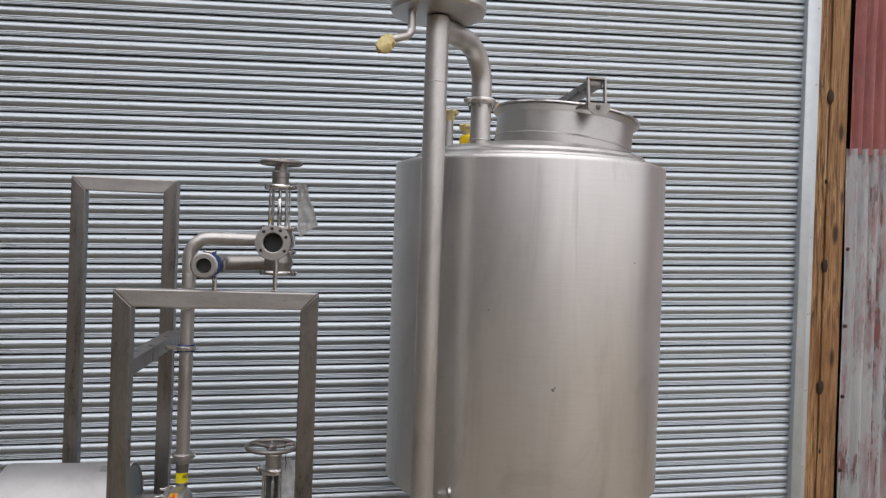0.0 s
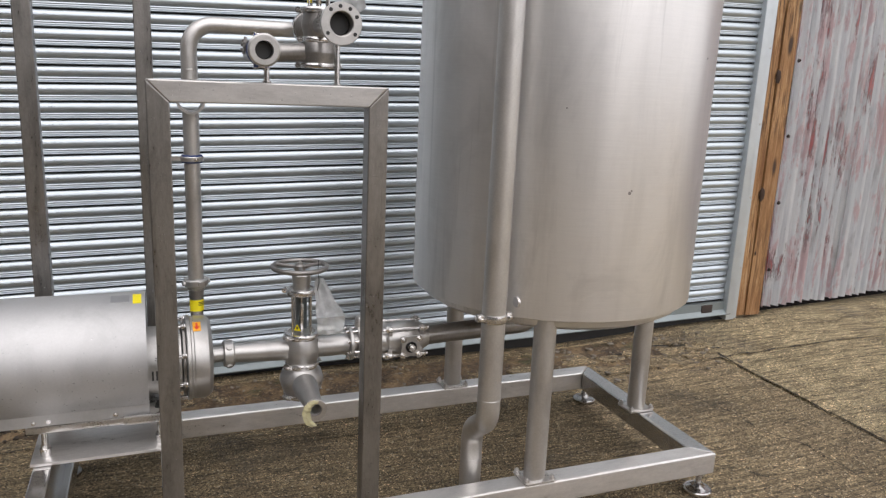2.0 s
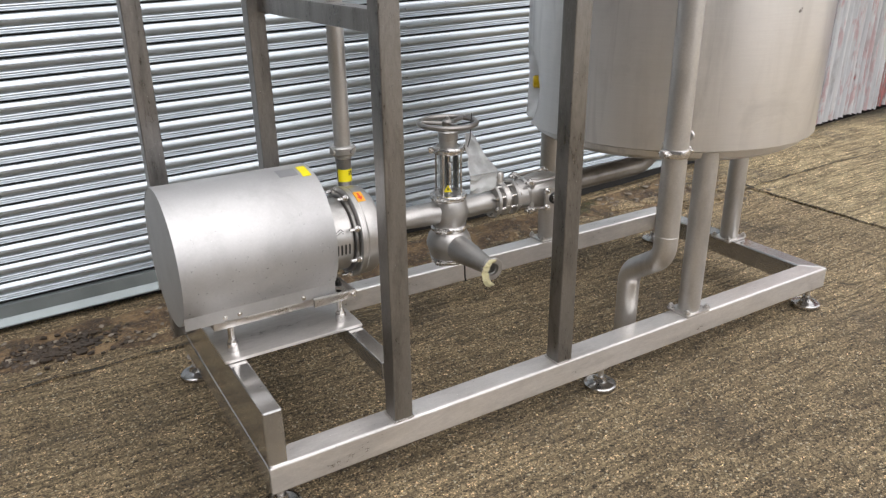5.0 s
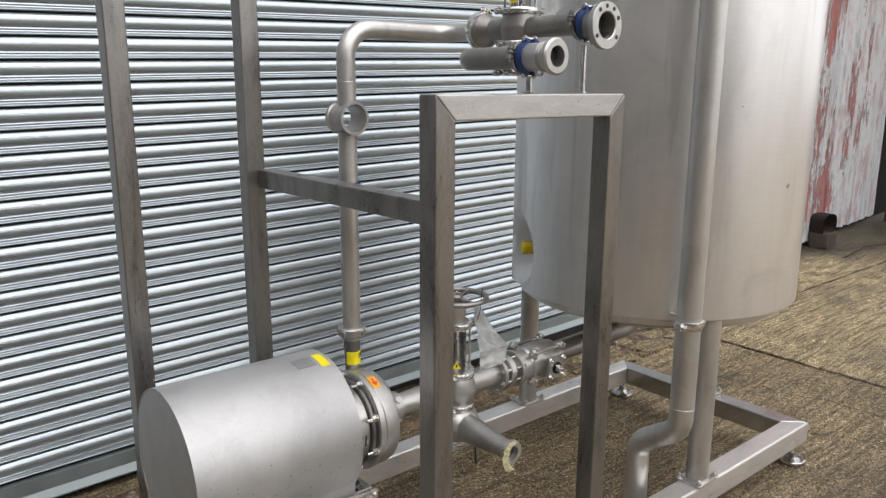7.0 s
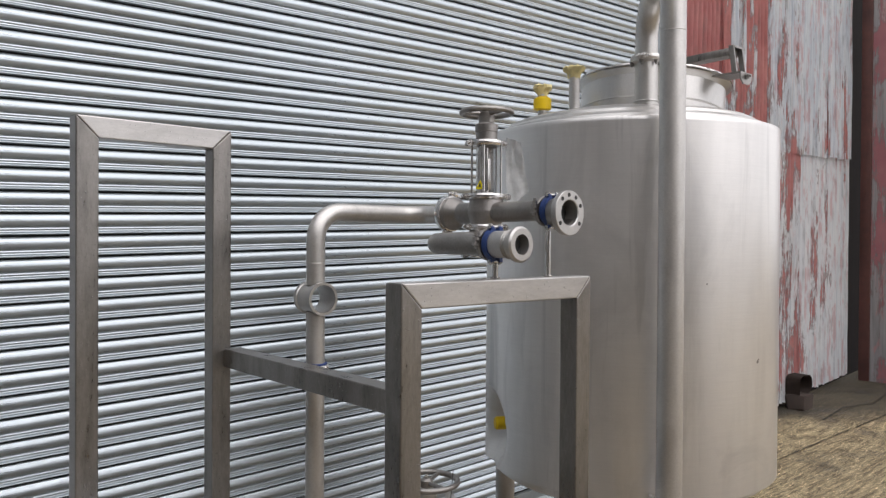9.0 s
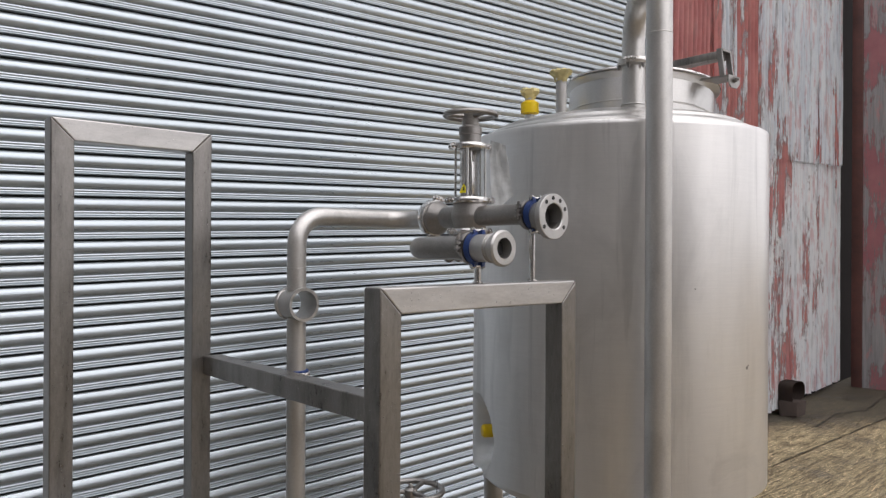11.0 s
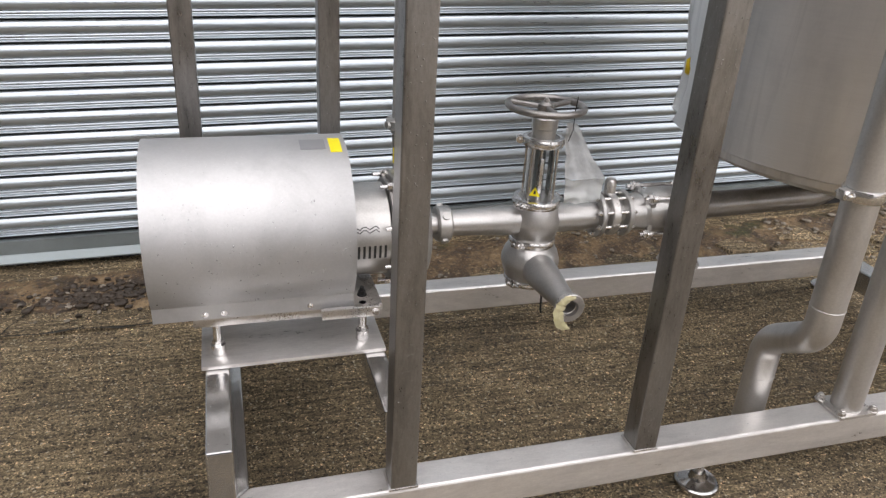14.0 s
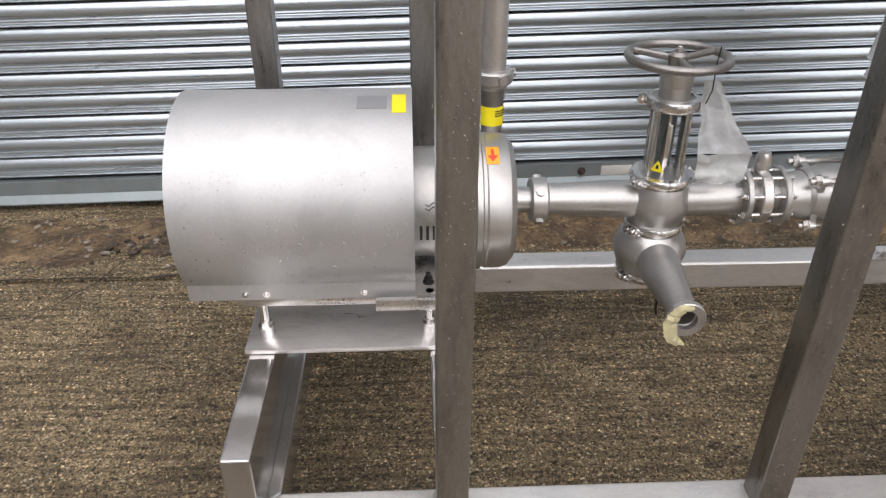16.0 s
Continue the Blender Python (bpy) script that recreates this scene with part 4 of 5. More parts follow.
def build_skid():
    skid = thing("skid_frame", (0.3, 3.1, 0.0), "welded stainless steel box-section skid frame on levelling feet", "skid frame")
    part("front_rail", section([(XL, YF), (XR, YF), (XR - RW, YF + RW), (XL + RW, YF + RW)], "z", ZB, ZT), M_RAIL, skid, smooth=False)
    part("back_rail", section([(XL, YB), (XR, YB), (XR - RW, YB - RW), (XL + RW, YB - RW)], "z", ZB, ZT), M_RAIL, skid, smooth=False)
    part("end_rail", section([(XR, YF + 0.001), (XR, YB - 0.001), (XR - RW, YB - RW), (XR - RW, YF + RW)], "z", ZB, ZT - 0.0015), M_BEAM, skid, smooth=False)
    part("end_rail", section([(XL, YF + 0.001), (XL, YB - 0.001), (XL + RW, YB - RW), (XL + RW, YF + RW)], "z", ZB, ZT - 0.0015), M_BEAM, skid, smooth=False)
    # raised pump beams on the rails
    part("pump_beam", box((-0.843, YF + 0.004, ZT), (-0.792, YB - 0.004, 0.342), 0.004), M_BEAM, skid, smooth=False)
    part("pump_beam", box((-0.487, 2.722, 0.288), (-0.440, 3.49, 0.342), 0.004), M_BEAM, skid, smooth=False)
    part("pump_plate", box((-0.850, 2.943, 0.343), (-0.438, 3.34, 0.353), 0.001), M_RAIL, skid, "flat steel pump plate")
    # front hoop
    x0, x1, zt, w = -0.484, 0.144, 1.489, 0.056

    def hoop(x0, x1, zt, y0):
        y1 = y0 + w
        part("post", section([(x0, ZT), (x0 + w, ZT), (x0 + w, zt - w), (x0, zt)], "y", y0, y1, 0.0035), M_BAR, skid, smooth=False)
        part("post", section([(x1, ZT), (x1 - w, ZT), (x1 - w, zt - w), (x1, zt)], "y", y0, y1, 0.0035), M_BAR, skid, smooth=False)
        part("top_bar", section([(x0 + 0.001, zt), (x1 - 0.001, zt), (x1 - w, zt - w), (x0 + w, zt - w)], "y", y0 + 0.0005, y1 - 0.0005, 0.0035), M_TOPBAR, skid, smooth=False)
    hoop(x0, x1, zt, YF + 0.002)
    hoop(-0.879, -0.459, 1.892, 3.49)
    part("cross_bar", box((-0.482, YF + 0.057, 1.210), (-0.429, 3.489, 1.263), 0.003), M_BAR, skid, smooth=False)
    for x in (x0, x1 - w):
        bm = box((x - 0.004, YF + 0.0, ZT), (x + w + 0.004, YF + w + 0.006, ZT + 0.005), 0.002)
        part("weld_bead", bm, M_MILL, skid)
    # pipe supports on the hoop
    for x, z in ((-0.185, 1.545), (0.003, 1.605)):
        bm = disc(0.0075, 1.489, z, (x, 2.688, 0), "z", 0.001, 16)
        ring(0.012, 0.007, 1.489, 1.494, (x, 2.688, 0), "z", 0.001, 16, bm)
        part("support_rod", bm, M_BRIGHT, skid)
    # rain on the faces turned to the yard
    rng = random.Random(21)
    spots = []
    for x0, x1, y, z0, z1, n in ((-0.484, -0.432, YF + 0.002, 0.2, 1.43, 70), (0.083, 0.135, YF + 0.002, 0.2, 1.43, 60), (-0.42, 0.07, YF + 0.0025, 1.436, 1.486, 70), (-0.872, -0.820, 3.49, 0.5, 1.84, 110), (-0.510, -0.458, 3.49, 0.5, 1.84, 110), (-0.81, -0.52, 3.4905, 1.84, 1.889, 40)):
        spots += [((rng.uniform(x0, x1), y, rng.uniform(z0, z1)), (0, -1, 0)) for k in range(n)]
    for x, y0, y1, z0, z1, n in ((-0.487, YF + 0.012, YF + 0.050, 0.3, 1.42, 26), (-0.487, 2.73, 3.48, 1.212, 1.260, 70), (-0.875, 3.500, 3.540, 0.5, 1.85, 24)):
        spots += [((x, rng.uniform(y0, y1), rng.uniform(z0, z1)), (-1, 0, 0)) for k in range(n)]
    for x0, x1, y0, y1, z, n in ((XL + 0.01, XR - 0.01, YF + 0.008, YF + RW - 0.008, ZT, 160), (-0.84, -0.80, 2.68, 2.93, 0.342, 40), (-0.47, 0.12, YF + 0.006, YF + 0.056, 1.490, 80)):
        spots += [((rng.uniform(x0, x1), rng.uniform(y0, y1), z), (0, 0, 1)) for k in range(n)]
    rain_drops(skid, spots, 8)
    for x, y in ((XL + 0.04, YF + 0.06), (0.318, YF + 0.045), (XR - 0.03, YF + 0.045), (XL + 0.02, YB - 0.06), (XR - 0.01, YB - 0.01)):
        bm = lathe([(0, 0), (0.049, 0), (0.054, 0.003), (0.0555, 0.009), (0.054, 0.015), (0.050, 0.018), (0.046, 0.0165), (0.034, 0.0195), (0.023, 0.025), (0.019, 0.034), (0.0165, 0.044), (0, 0.046)], (x, y, 0.001), "z", 40)
        foot = part("foot", bm, M_FOOT, skid, "round levelling foot")
        bm = disc(0.0105, 0.040, ZB + 0.004, (x, y, 0), "z", 0.001, 14)
        nut((x, y, ZB - 0.019), "z", 0.019, 0.018, bm)
        part("stud", bm, M_MILL, foot)


build_skid()

# ---------------------------------------------------------------- tank
CX, CY, CR, Z0, Z1 = 0.946, 3.107, 0.525, 0.775, 1.966


def build_tank():
    tank = thing("storage_tank", (CX, CY, ZT), "upright insulated stainless steel tank with a hinged lid on three legs", "tank")
    # shell, with a dished port pressed into it
    pa, pz = math.atan2(3.367 - CY, 0.511 - CX), 0.905
    bm = bmesh.new()
    na, zs = 256, [Z0 + (Z1 - Z0) * (k / 90) for k in range(91)]
    prof = [(CR - 0.060, Z0 - 0.012), (CR - 0.022, Z0 - 0.009), (CR - 0.008, Z0 - 0.004)] + [(CR, z) for z in zs] + [(CR - 0.002, Z1 + 0.003), (CR - 0.007, Z1 + 0.005), (CR - 0.012, Z1 + 0.003)]
    rings = []
    for r, z in prof:
        row = []
        for k in range(na):
            a = 2 * math.pi * k / na
            d = math.hypot(((a - pa + math.pi) % (2 * math.pi) - math.pi) * CR, z - pz)
            rr = r - 0.085 * min(1.0, max(0.0, (0.148 - d) / 0.075)) + 0.0014 * noise.noise((math.cos(a) * 2.2, math.sin(a) * 2.2, z * 1.6))
            row.append(bm.verts.new((CX + rr * math.cos(a), CY + rr * math.sin(a), z)))
        rings.append(row)
    for a, b in zip(rings, rings[1:]):
        for k in range(na):
            bm.faces.new((a[k], a[(k + 1) % na], b[(k + 1) % na], b[k]))
    part("shell", bm, M_TANK, tank, angle=40)
    # upper head: sloping shoulder, step and shallow crown
    head = lathe([(CR - 0.008, Z1 + 0.001), (CR - 0.036, Z1 + 0.010), (CR - 0.039, Z1 + 0.017), (CR - 0.047, Z1 + 0.022), (CR - 0.074, Z1 + 0.032), (CR - 0.078, Z1 + 0.041), (CR - 0.090, Z1 + 0.047), (CR - 0.12, Z1 + 0.056), (CR - 0.2, Z1 + 0.074), (0.2, Z1 + 0.094), (0, Z1 + 0.10)], (CX, CY, 0), "z", 128)
    part("top_head", head, M_HEAD, tank, angle=12)
    low = lathe([(CR - 0.030, Z0 - 0.010), (CR - 0.034, Z0 - 0.030), (CR - 0.06, Z0 - 0.046), (0.3, Z0 - 0.09), (0.05, Z0 - 0.13), (0, Z0 - 0.13)], (CX, CY, 0), "z", 96)
    part("bottom_head", low, M_TANK, tank)
    ux, uy = math.cos(pa), math.sin(pa)
    plug = lathe([(0, 0), (0.024, 0), (0.024, 0.064), (0.019, 0.070), (0, 0.070)], (CX + (CR - 0.088) * ux, CY + (CR - 0.088) * uy, 0.915), (ux, uy, 0), 24)
    part("plug", plug, M_YELLOW, tank, "yellow plastic plug in the dished port")
    for a, z, r in ((-93.8, 1.196, 0.0055), (-93.1, 1.203, 0.003), (-60, 1.62, 0.003), (-118, 1.45, 0.0025)):
        q = (CX + (CR + 0.0004) * math.cos(radians(a)), CY + (CR + 0.0004) * math.sin(radians(a)), z)
        part("scuff", disc(r, 0, 0.0012, q, (math.cos(radians(a)), math.sin(radians(a)), 0), 0.0003, 12), M_SCUFF, tank, "small dark scuff on the shell")
    # legs
    for lx, ly in ((0.716, 2.700), (1.412, 3.09), (0.742, 3.533)):
        leg = part("leg", tube([(lx, ly, ZT + 0.008), (lx, ly, 0.80)], 0.0375, 32), M_PIPE, tank)
        part("base_plate", box((lx - 0.056, ly - 0.046, ZT), (lx + 0.056, ly + 0.046, ZT + 0.009), 0.002), M_MILL, leg)
        for sx in (-1, 1):
            for sy in (-1, 1):
                part("bolt", nut((lx + 0.049 * sx, ly + 0.037 * sy, ZT + 0.009), "z", 0.0105, 0.012, None, 0.006), M_MILL, leg)
    # manway
    mx, my, mr = 1.080, 3.093, 0.268
    lean = Matrix.Translation((mx - mr, my, 2.12)) @ Matrix.Rotation(radians(6.0), 4, "Y") @ Matrix.Translation((mr - mx, -my, -2.12))

    def leaning(bm):
        bmesh.ops.transform(bm, matrix=lean, verts=bm.verts)
        return bm
    neck = lathe([(mr, Z1 + 0.06), (mr, 2.095), (mr + 0.003, 2.099), (mr, 2.103), (mr, 2.182), (mr + 0.018, 2.197), (mr + 0.020, 2.201), (mr - 0.004, 2.203), (mr - 0.004, Z1 + 0.06)], (mx, my, 0), "z", 96, None, True)
    part("manway_neck", leaning(neck), M_HEAD, tank)
    lid = part("lid", leaning(lathe([(0, 2.204), (mr + 0.016, 2.204), (mr + 0.022, 2.208), (mr + 0.021, 2.213), (mr - 0.01, 2.219), (0.12, 2.234), (0, 2.238)], (mx, my, 0), "z", 96)), M_BRIGHT, tank, "bright polished lid with a rolled rim")
    bm = section([(2.76, 2.238), (2.76, 2.266), (3.12, 2.262), (3.12, 2.234)], "x", 1.062, 1.112, 0.003)
    disc(0.016, 2.19, 2.25, (1.087, 3.09, 0), "z", 0.002, 20, bm)
    part("lid_arm", bm, M_BAR, lid)
    bm = bmesh.new()
    for x in (1.052, 1.114):
        prism(bm, [(2.735, 2.172), (2.753, 2.172), (2.766, 2.270), (2.748, 2.270)], "x", x, x + 0.007)
    box((1.059, 2.746, 2.263), (1.114, 2.766, 2.270), 0, bm)
    part("clevis", bm, M_AGED, lid)
    bm = bmesh.new()
    prism(bm, [(1.046, 2.722), (1.126, 2.722), (1.140, 2.84), (1.032, 2.84)], "z", 2.166, 2.173)
    prism(bm, [(1.046, 2.173), (1.126, 2.173), (1.126, 2.150), (1.106, 2.132), (1.066, 2.132), (1.046, 2.150)], "y", 2.717, 2.722)
    nut((1.086, 2.715, 2.160), (0, -1, 0), 0.009, 0.01, bm, 0.006)
    part("bracket", bm, M_AGED, tank)
    # nozzles
    sx, sy = 0.696, 2.864
    part("vent_nozzle", lathe([(0.0365, 2.02), (0.0365, 2.165), (0.050, 2.170), (0.050, 2.176), (0.0, 2.176)], (sx, sy, 0), "z", 40), M_PIPE, tank)
    part("weld_bead", torus(0.0375, 0.003, (sx, sy, 2.040), "z", 40, 8), M_HEAD, tank)
    for k in range(6):
        a = radians(15 + 60 * k)
        part("flange_bolt", nut((sx + 0.047 * math.cos(a), sy + 0.047 * math.sin(a), 2.170), (0, 0, -1), 0.0065, 0.010, None, 0.006), M_AGED, tank)
    for (x, y), zt, kind in (((0.618, 3.100), 2.178, 0), ((0.741, 3.351), 2.170, 1)):
        nz = part("nozzle", lathe([(0.0185, 2.0), (0.0185, zt - 0.02), (0.026, zt - 0.012), (0.026, zt), (0, zt)], (x, y, 0), "z", 24), M_PIPE, tank)
        cap = lathe([(0.0190, zt - 0.036), (0.0205, zt - 0.026), (0.026, zt - 0.017), (0.035, zt - 0.008), (0.037, zt + 0.000), (0.031, zt + 0.005), (0.012, zt + 0.002), (0, zt + 0.003)], (x, y, 0), "z", 32)
        for v in cap.verts:
            v.co += Vector((noise.noise(v.co * 60), noise.noise(v.co * 60 + Vector((9, 0, 0))), noise.noise(v.co * 90 + Vector((0, 9, 0))))) * 0.0065
        part("tape_cover", cap, M_WRAP, nz, "crumpled yellowed masking tape")
        if kind:
            part("cap", lathe([(0.019, zt - 0.092), (0.034, zt - 0.087), (0.034, zt - 0.048), (0.019, zt - 0.038)], (x, y, 0), "z", 24, None, True), M_YELLOW, nz, "bright yellow plastic cap")


build_tank()


# ---------------------------------------------------------------- vent pipe
def build_vent():
    px, py = 0.498, 2.645
    vent = thing("vent_pipe", (px, py, 0.05), "tall stainless steel vent pipe with a drum head and swept foot", "pipe")
    part("pipe", tube(bent([(px, py, 2.40), (px, py, 0.455), (0.522, 2.810, 0.345), (0.523, 2.812, 0.055)], 0.085, 12), 0.0375, 32, None, 0.0345), M_PIPE, vent)
    for z in (2.187, 0.532, ):
        part("weld_bead", torus(0.0372, 0.0016, (px, py, z), "z", 32, 8), M_HEAD, vent)
    part("weld_bead", torus(0.0372, 0.0016, (0.523, 2.811, 0.24), "z", 32, 8), M_HEAD, vent)
    # branch from the tank
    part("elbow", tube(bent([(0.696, 2.864, 2.184), (0.696, 2.864, 2.372), (0.510, 2.660, 2.372)], 0.135, 14), 0.0365, 32), M_PIPE, vent)
    clamp(vent, (0.696, 2.864, 2.180), "z", 0.050, (-1, -0.3, 0), "pipe_clamp", M_MILL, 0.010)
    drum = part("drum", lathe([(0, 2.405), (0.13, 2.405), (0.150, 2.410), (0.156, 2.420), (0.156, 2.560), (0.150, 2.572), (0.10, 2.60), (0, 2.615)], (px + 0.0, py, 0), "z", 64), M_HEAD, vent, "shallow steel drum on top of the pipe")
    part("drain", tube(bent([(0.408, 2.60, 2.408), (0.408, 2.60, 2.325), (0.325, 2.58, 2.295)], 0.035, 8), 0.013, 16), M_PIPE, drum)
    tp = lathe([(0.010, -0.006), (0.020, -0.002), (0.025, 0.006), (0.023, 0.014), (0.026, 0.022), (0.022, 0.040), (0.017, 0.054), (0, 0.058)], (0.342, 2.584, 2.302), (-0.8, -0.2, -0.75), 20)
    for v in tp.verts:
        v.co += Vector((noise.noise(v.co * 70), noise.noise(v.co * 70 + Vector((5, 0, 0))), -0.4 + noise.noise(v.co * 50))) * 0.006
    part("tape_wrap", tp, M_WRAP, drum, "yellowed masking tape over the drain end")
    clamp(vent, (px, py, 0.803), "z", 0.0420, (1, 0.15, 0), "pipe_clip", M_BRIGHT, 0.014)
    bm = disc(0.006, 0, 0.07, (px + 0.028, py + 0.03, 0.803), (0.35, 1, 0), 0.001, 12)
    disc(0.017, 0.045, 0.055, (px + 0.045, py + 0.03, 0.835), (1, 0.1, 0), 0.001, 18, bm)
    part("clip_stem", bm, M_MILL, vent)
    for sx in (-1, 1):
        x0, x1 = sorted((px + 0.038 * sx, px + 0.060 * sx))
        ear = part("clip_ear", box((x0, py - 0.010, 0.792), (x1, py + 0.010, 0.815), 0.002), M_MILL, vent)
        part("bolt", nut((px + 0.050 * sx, py - 0.010, 0.803), (0, -1, 0), 0.008, 0.008, None, 0.005), M_BRIGHT, ear)


build_vent()

# ---------------------------------------------------------------- pump
PY, PZ = 3.140, 0.573


def build_pump():
    pump = thing("centrifugal_pump", (-0.62, PY, 0.353), "shrouded stainless steel centrifugal pump with stickers on the pump plate", "pump")
    cy, cz, cr, xa, xb = 3.105, 0.620, 0.195, -0.938, -0.513
    th = 0.003
    # rolled shroud with straight lower skirts
    def outline(r):
        lo = radians(127)
        pts = []
        for k in range(49):
            a = -lo + 2 * lo * k / 48
            pts.append((cy + r * math.sin(a), cz + r * math.cos(a)))
        drop = 0.036
        first, last = pts[0], pts[-1]
        return [(first[0] + 0.002, first[1] - drop)] + pts + [(last[0] - 0.002, last[1] - drop)]
    bm = bmesh.new()
    po, pi = outline(cr), outline(cr - th)
    rows = []
    for pts in (po, pi):
        rows.append([[bm.verts.new((x, y, z)) for y, z in pts] for x in [xa + (xb - xa) * k / 6 for k in range(7)]])
    n = len(po)
    for s in (0, 1):
        for a, b in zip(rows[s], rows[s][1:]):
            for k in range(n - 1):
                bm.faces.new((a[k], a[k + 1], b[k + 1], b[k]))
    for e in (0, -1):
        for k in range(n - 1):
            bm.faces.new((rows[0][e][k], rows[0][e][k + 1], rows[1][e][k + 1], rows[1][e][k]))
    for k in (0, n - 1):
        for i in range(6):
            bm.faces.new((rows[0][i][k], rows[0][i + 1][k], rows[1][i + 1][k], rows[1][i][k]))
    shroud = part("shroud", bm, M_COVER, pump, "rolled grey steel motor shroud with rain drops", angle=25)
    rng = random.Random(11)
    spots = []
    for k in range(330):
        a = radians(128 - 75 * rng.random() ** 1.7)
        n = Vector((0, -math.sin(a), math.cos(a)))
        spots.append((Vector((rng.uniform(xa + 0.01, xb - 0.01), cy, cz)) + n * cr, n))
    rain_drops(shroud, spots, 5)
    full = [(cy + (cr - 0.0045) * math.sin(2 * math.pi * k / 64), cz + (cr - 0.0045) * math.cos(2 * math.pi * k / 64)) for k in range(64)]
    part("end_plate", prism(bmesh.new(), full, "x", xa + 0.0008, xa + 0.008), M_COVER, shroud)
    # added dark disc standing in for the shade inside the shroud's open end
    part("end_plate", prism(bmesh.new(), full, "x", xb - 0.012, xb - 0.006), M_DULL, shroud)
    yb = po[0][0] - 0.001
    zb = po[0][1]
    for x in (-0.832, -0.793, -0.610):
        part("bolt", nut((x, yb + 0.006, zb + 0.014), (0, -1, -0.1), 0.0075, 0.008, None, 0.003), M_BRIGHT, shroud)
    part("yellow_sticker", patch((0, cy, cz), "x", cr, 2.5, 20.5, -0.549, -0.524), M_STICK, shroud, "blank yellow sticker")
    part("type_plate", patch((0, cy, cz), "x", cr, 4, 17, -0.612, -0.558), M_PLATE, shroud, "dull etched type plate")
    # motor and adapter
    part("motor", lathe([(0, xa + 0.05), (0.135, xa + 0.05), (0.140, xa + 0.06), (0.140, -0.56), (0.13, -0.55), (0, -0.55)], (0, PY, PZ + 0.02), "x", 48), M_CAST, pump)
    part("adapter", lathe([(0, -0.56), (0.112, -0.56), (0.112, -0.412), (0.106, -0.408), (0.106, -0.39), (0, -0.39)], (0, PY, PZ), "x", 48), M_CAST, pump)
    part("seal_plate", disc(0.124, -0.408, -0.397, (0, PY, PZ), "x", 0.002, 56), M_AGED, pump, "dark seal plate behind the casing")
    # slots are black patches on the surface, their shade put into the colour
    for k in range(7):
        part("vent_slot", patch((0, PY, PZ), "x", 0.112, 88, 105, -0.503 + 0.0125 * k, -0.4975 + 0.0125 * k, 5), M_DARK, pump)
    # cast wave emblem on the adapter
    for row in range(2):
        pts = [(-0.492 + 0.0075 * k, 66 + row * 4 + 2.2 * math.sin(k * 1.9)) for k in range(8)]
        path = [(x, PY - 0.1125 * math.sin(radians(a)), PZ + 0.1125 * math.cos(radians(a))) for x, a in pts]
        part("emblem_line", tube(path, 0.0012, 6), M_DARK, pump)
    cas = lathe([(0, -0.396), (0.138, -0.396), (0.142, -0.393), (0.142, -0.383), (0.137, -0.380), (0.137, -0.374), (0.139, -0.371), (0.139, -0.345), (0.134, -0.328), (0.120, -0.316), (0.05, -0.310), (0, -0.310)], (0, PY, PZ), "x", 72)
    casing = part("casing", cas, M_CAST, pump, "round blasted steel pump casing")
    part("orange_sticker", patch((0, PY, PZ), "x", 0.139, 16, 34, -0.374, -0.349), M_ORANGE, casing, "orange sticker with a red arrow")
    part("arrow_print", patch((0, PY, PZ), "x", 0.1394, 19, 26, -0.3645, -0.3585), M_RED, casing)
    bm = bmesh.new()
    head = []
    for a, x in ((26, -0.371), (26, -0.352), (31.5, -0.3615)):
        s = radians(a)
        head.append((x, PY - 0.1408 * math.sin(s), PZ + 0.1408 * math.cos(s)))
    lo = [bm.verts.new(q) for q in head]
    hi = [bm.verts.new((q[0], q[1] + 0.001, q[2] - 0.002)) for q in head]
    bm.faces.new(lo)
    bm.faces.new(hi[::-1])
    for k in range(3):
        bm.faces.new((lo[k], lo[(k + 1) % 3], hi[(k + 1) % 3], hi[k]))
    part("arrow_print", bm, M_RED, casing)
    for a in (20, 68, 112, 160, 205, 250, 300, 340):
        s = radians(a)
        q = (-0.396, PY - 0.130 * math.sin(s), PZ + 0.130 * math.cos(s))
        part("bolt", nut(q, (-1, 0, 0), 0.0095, 0.014, None, 0.018), M_BRIGHT, casing)
    # inlet union
    part("inlet", tube([(-0.315, PY, PZ), (-0.262, PY, PZ)], 0.0265, 32), M_CAST, pump)
    bm = ring(0.045, 0.026, -0.276, -0.240, (0, PY, PZ), "x", 0.004, 40)
    for k in range(4):
        s = radians(45 + 90 * k)
        q = Vector((-0.258, PY + 0.046 * math.sin(s), PZ + 0.046 * math.cos(s)))
        lathe([(0, -0.004), (0.010, -0.004), (0.010, 0.005), (0, 0.005)], q, (0, math.sin(s), math.cos(s)), 8, bm)
    part("union_nut", bm, M_CAST, pump)
    # outlet on top
    ox, oy = -0.353, 3.202
    part("outlet", tube([(ox, oy - 0.01, PZ + 0.08), (ox, oy, 0.70), (ox, oy, 0.790)], 0.0, 28, None, None, [0.021, 0.021, 0.0245]), M_AGED, pump)
    part("warning_label", patch((ox, oy, 0), "z", 0.0228, 195, 345, 0.718, 0.757, 16), M_STICK, pump, "yellow warning label round the outlet")
    for k in range(3):
        part("print_line", patch((ox, oy, 0), "z", 0.0236, 280, 335, 0.748 - 0.005 * k, 0.750 - 0.005 * k, 6), M_PRINT, pump)
    # supports
    for x in (-0.812, -0.485):
        for y in (2.993, 3.215):
            leg = part("stand_leg", disc(0.0095, 0.36, 0.452, (x, y, 0), "z", 0.001, 20), M_BRIGHT, pump)
            bm = disc(0.016, 0.353, 0.378, (x, y, 0), "z", 0.002, 24)
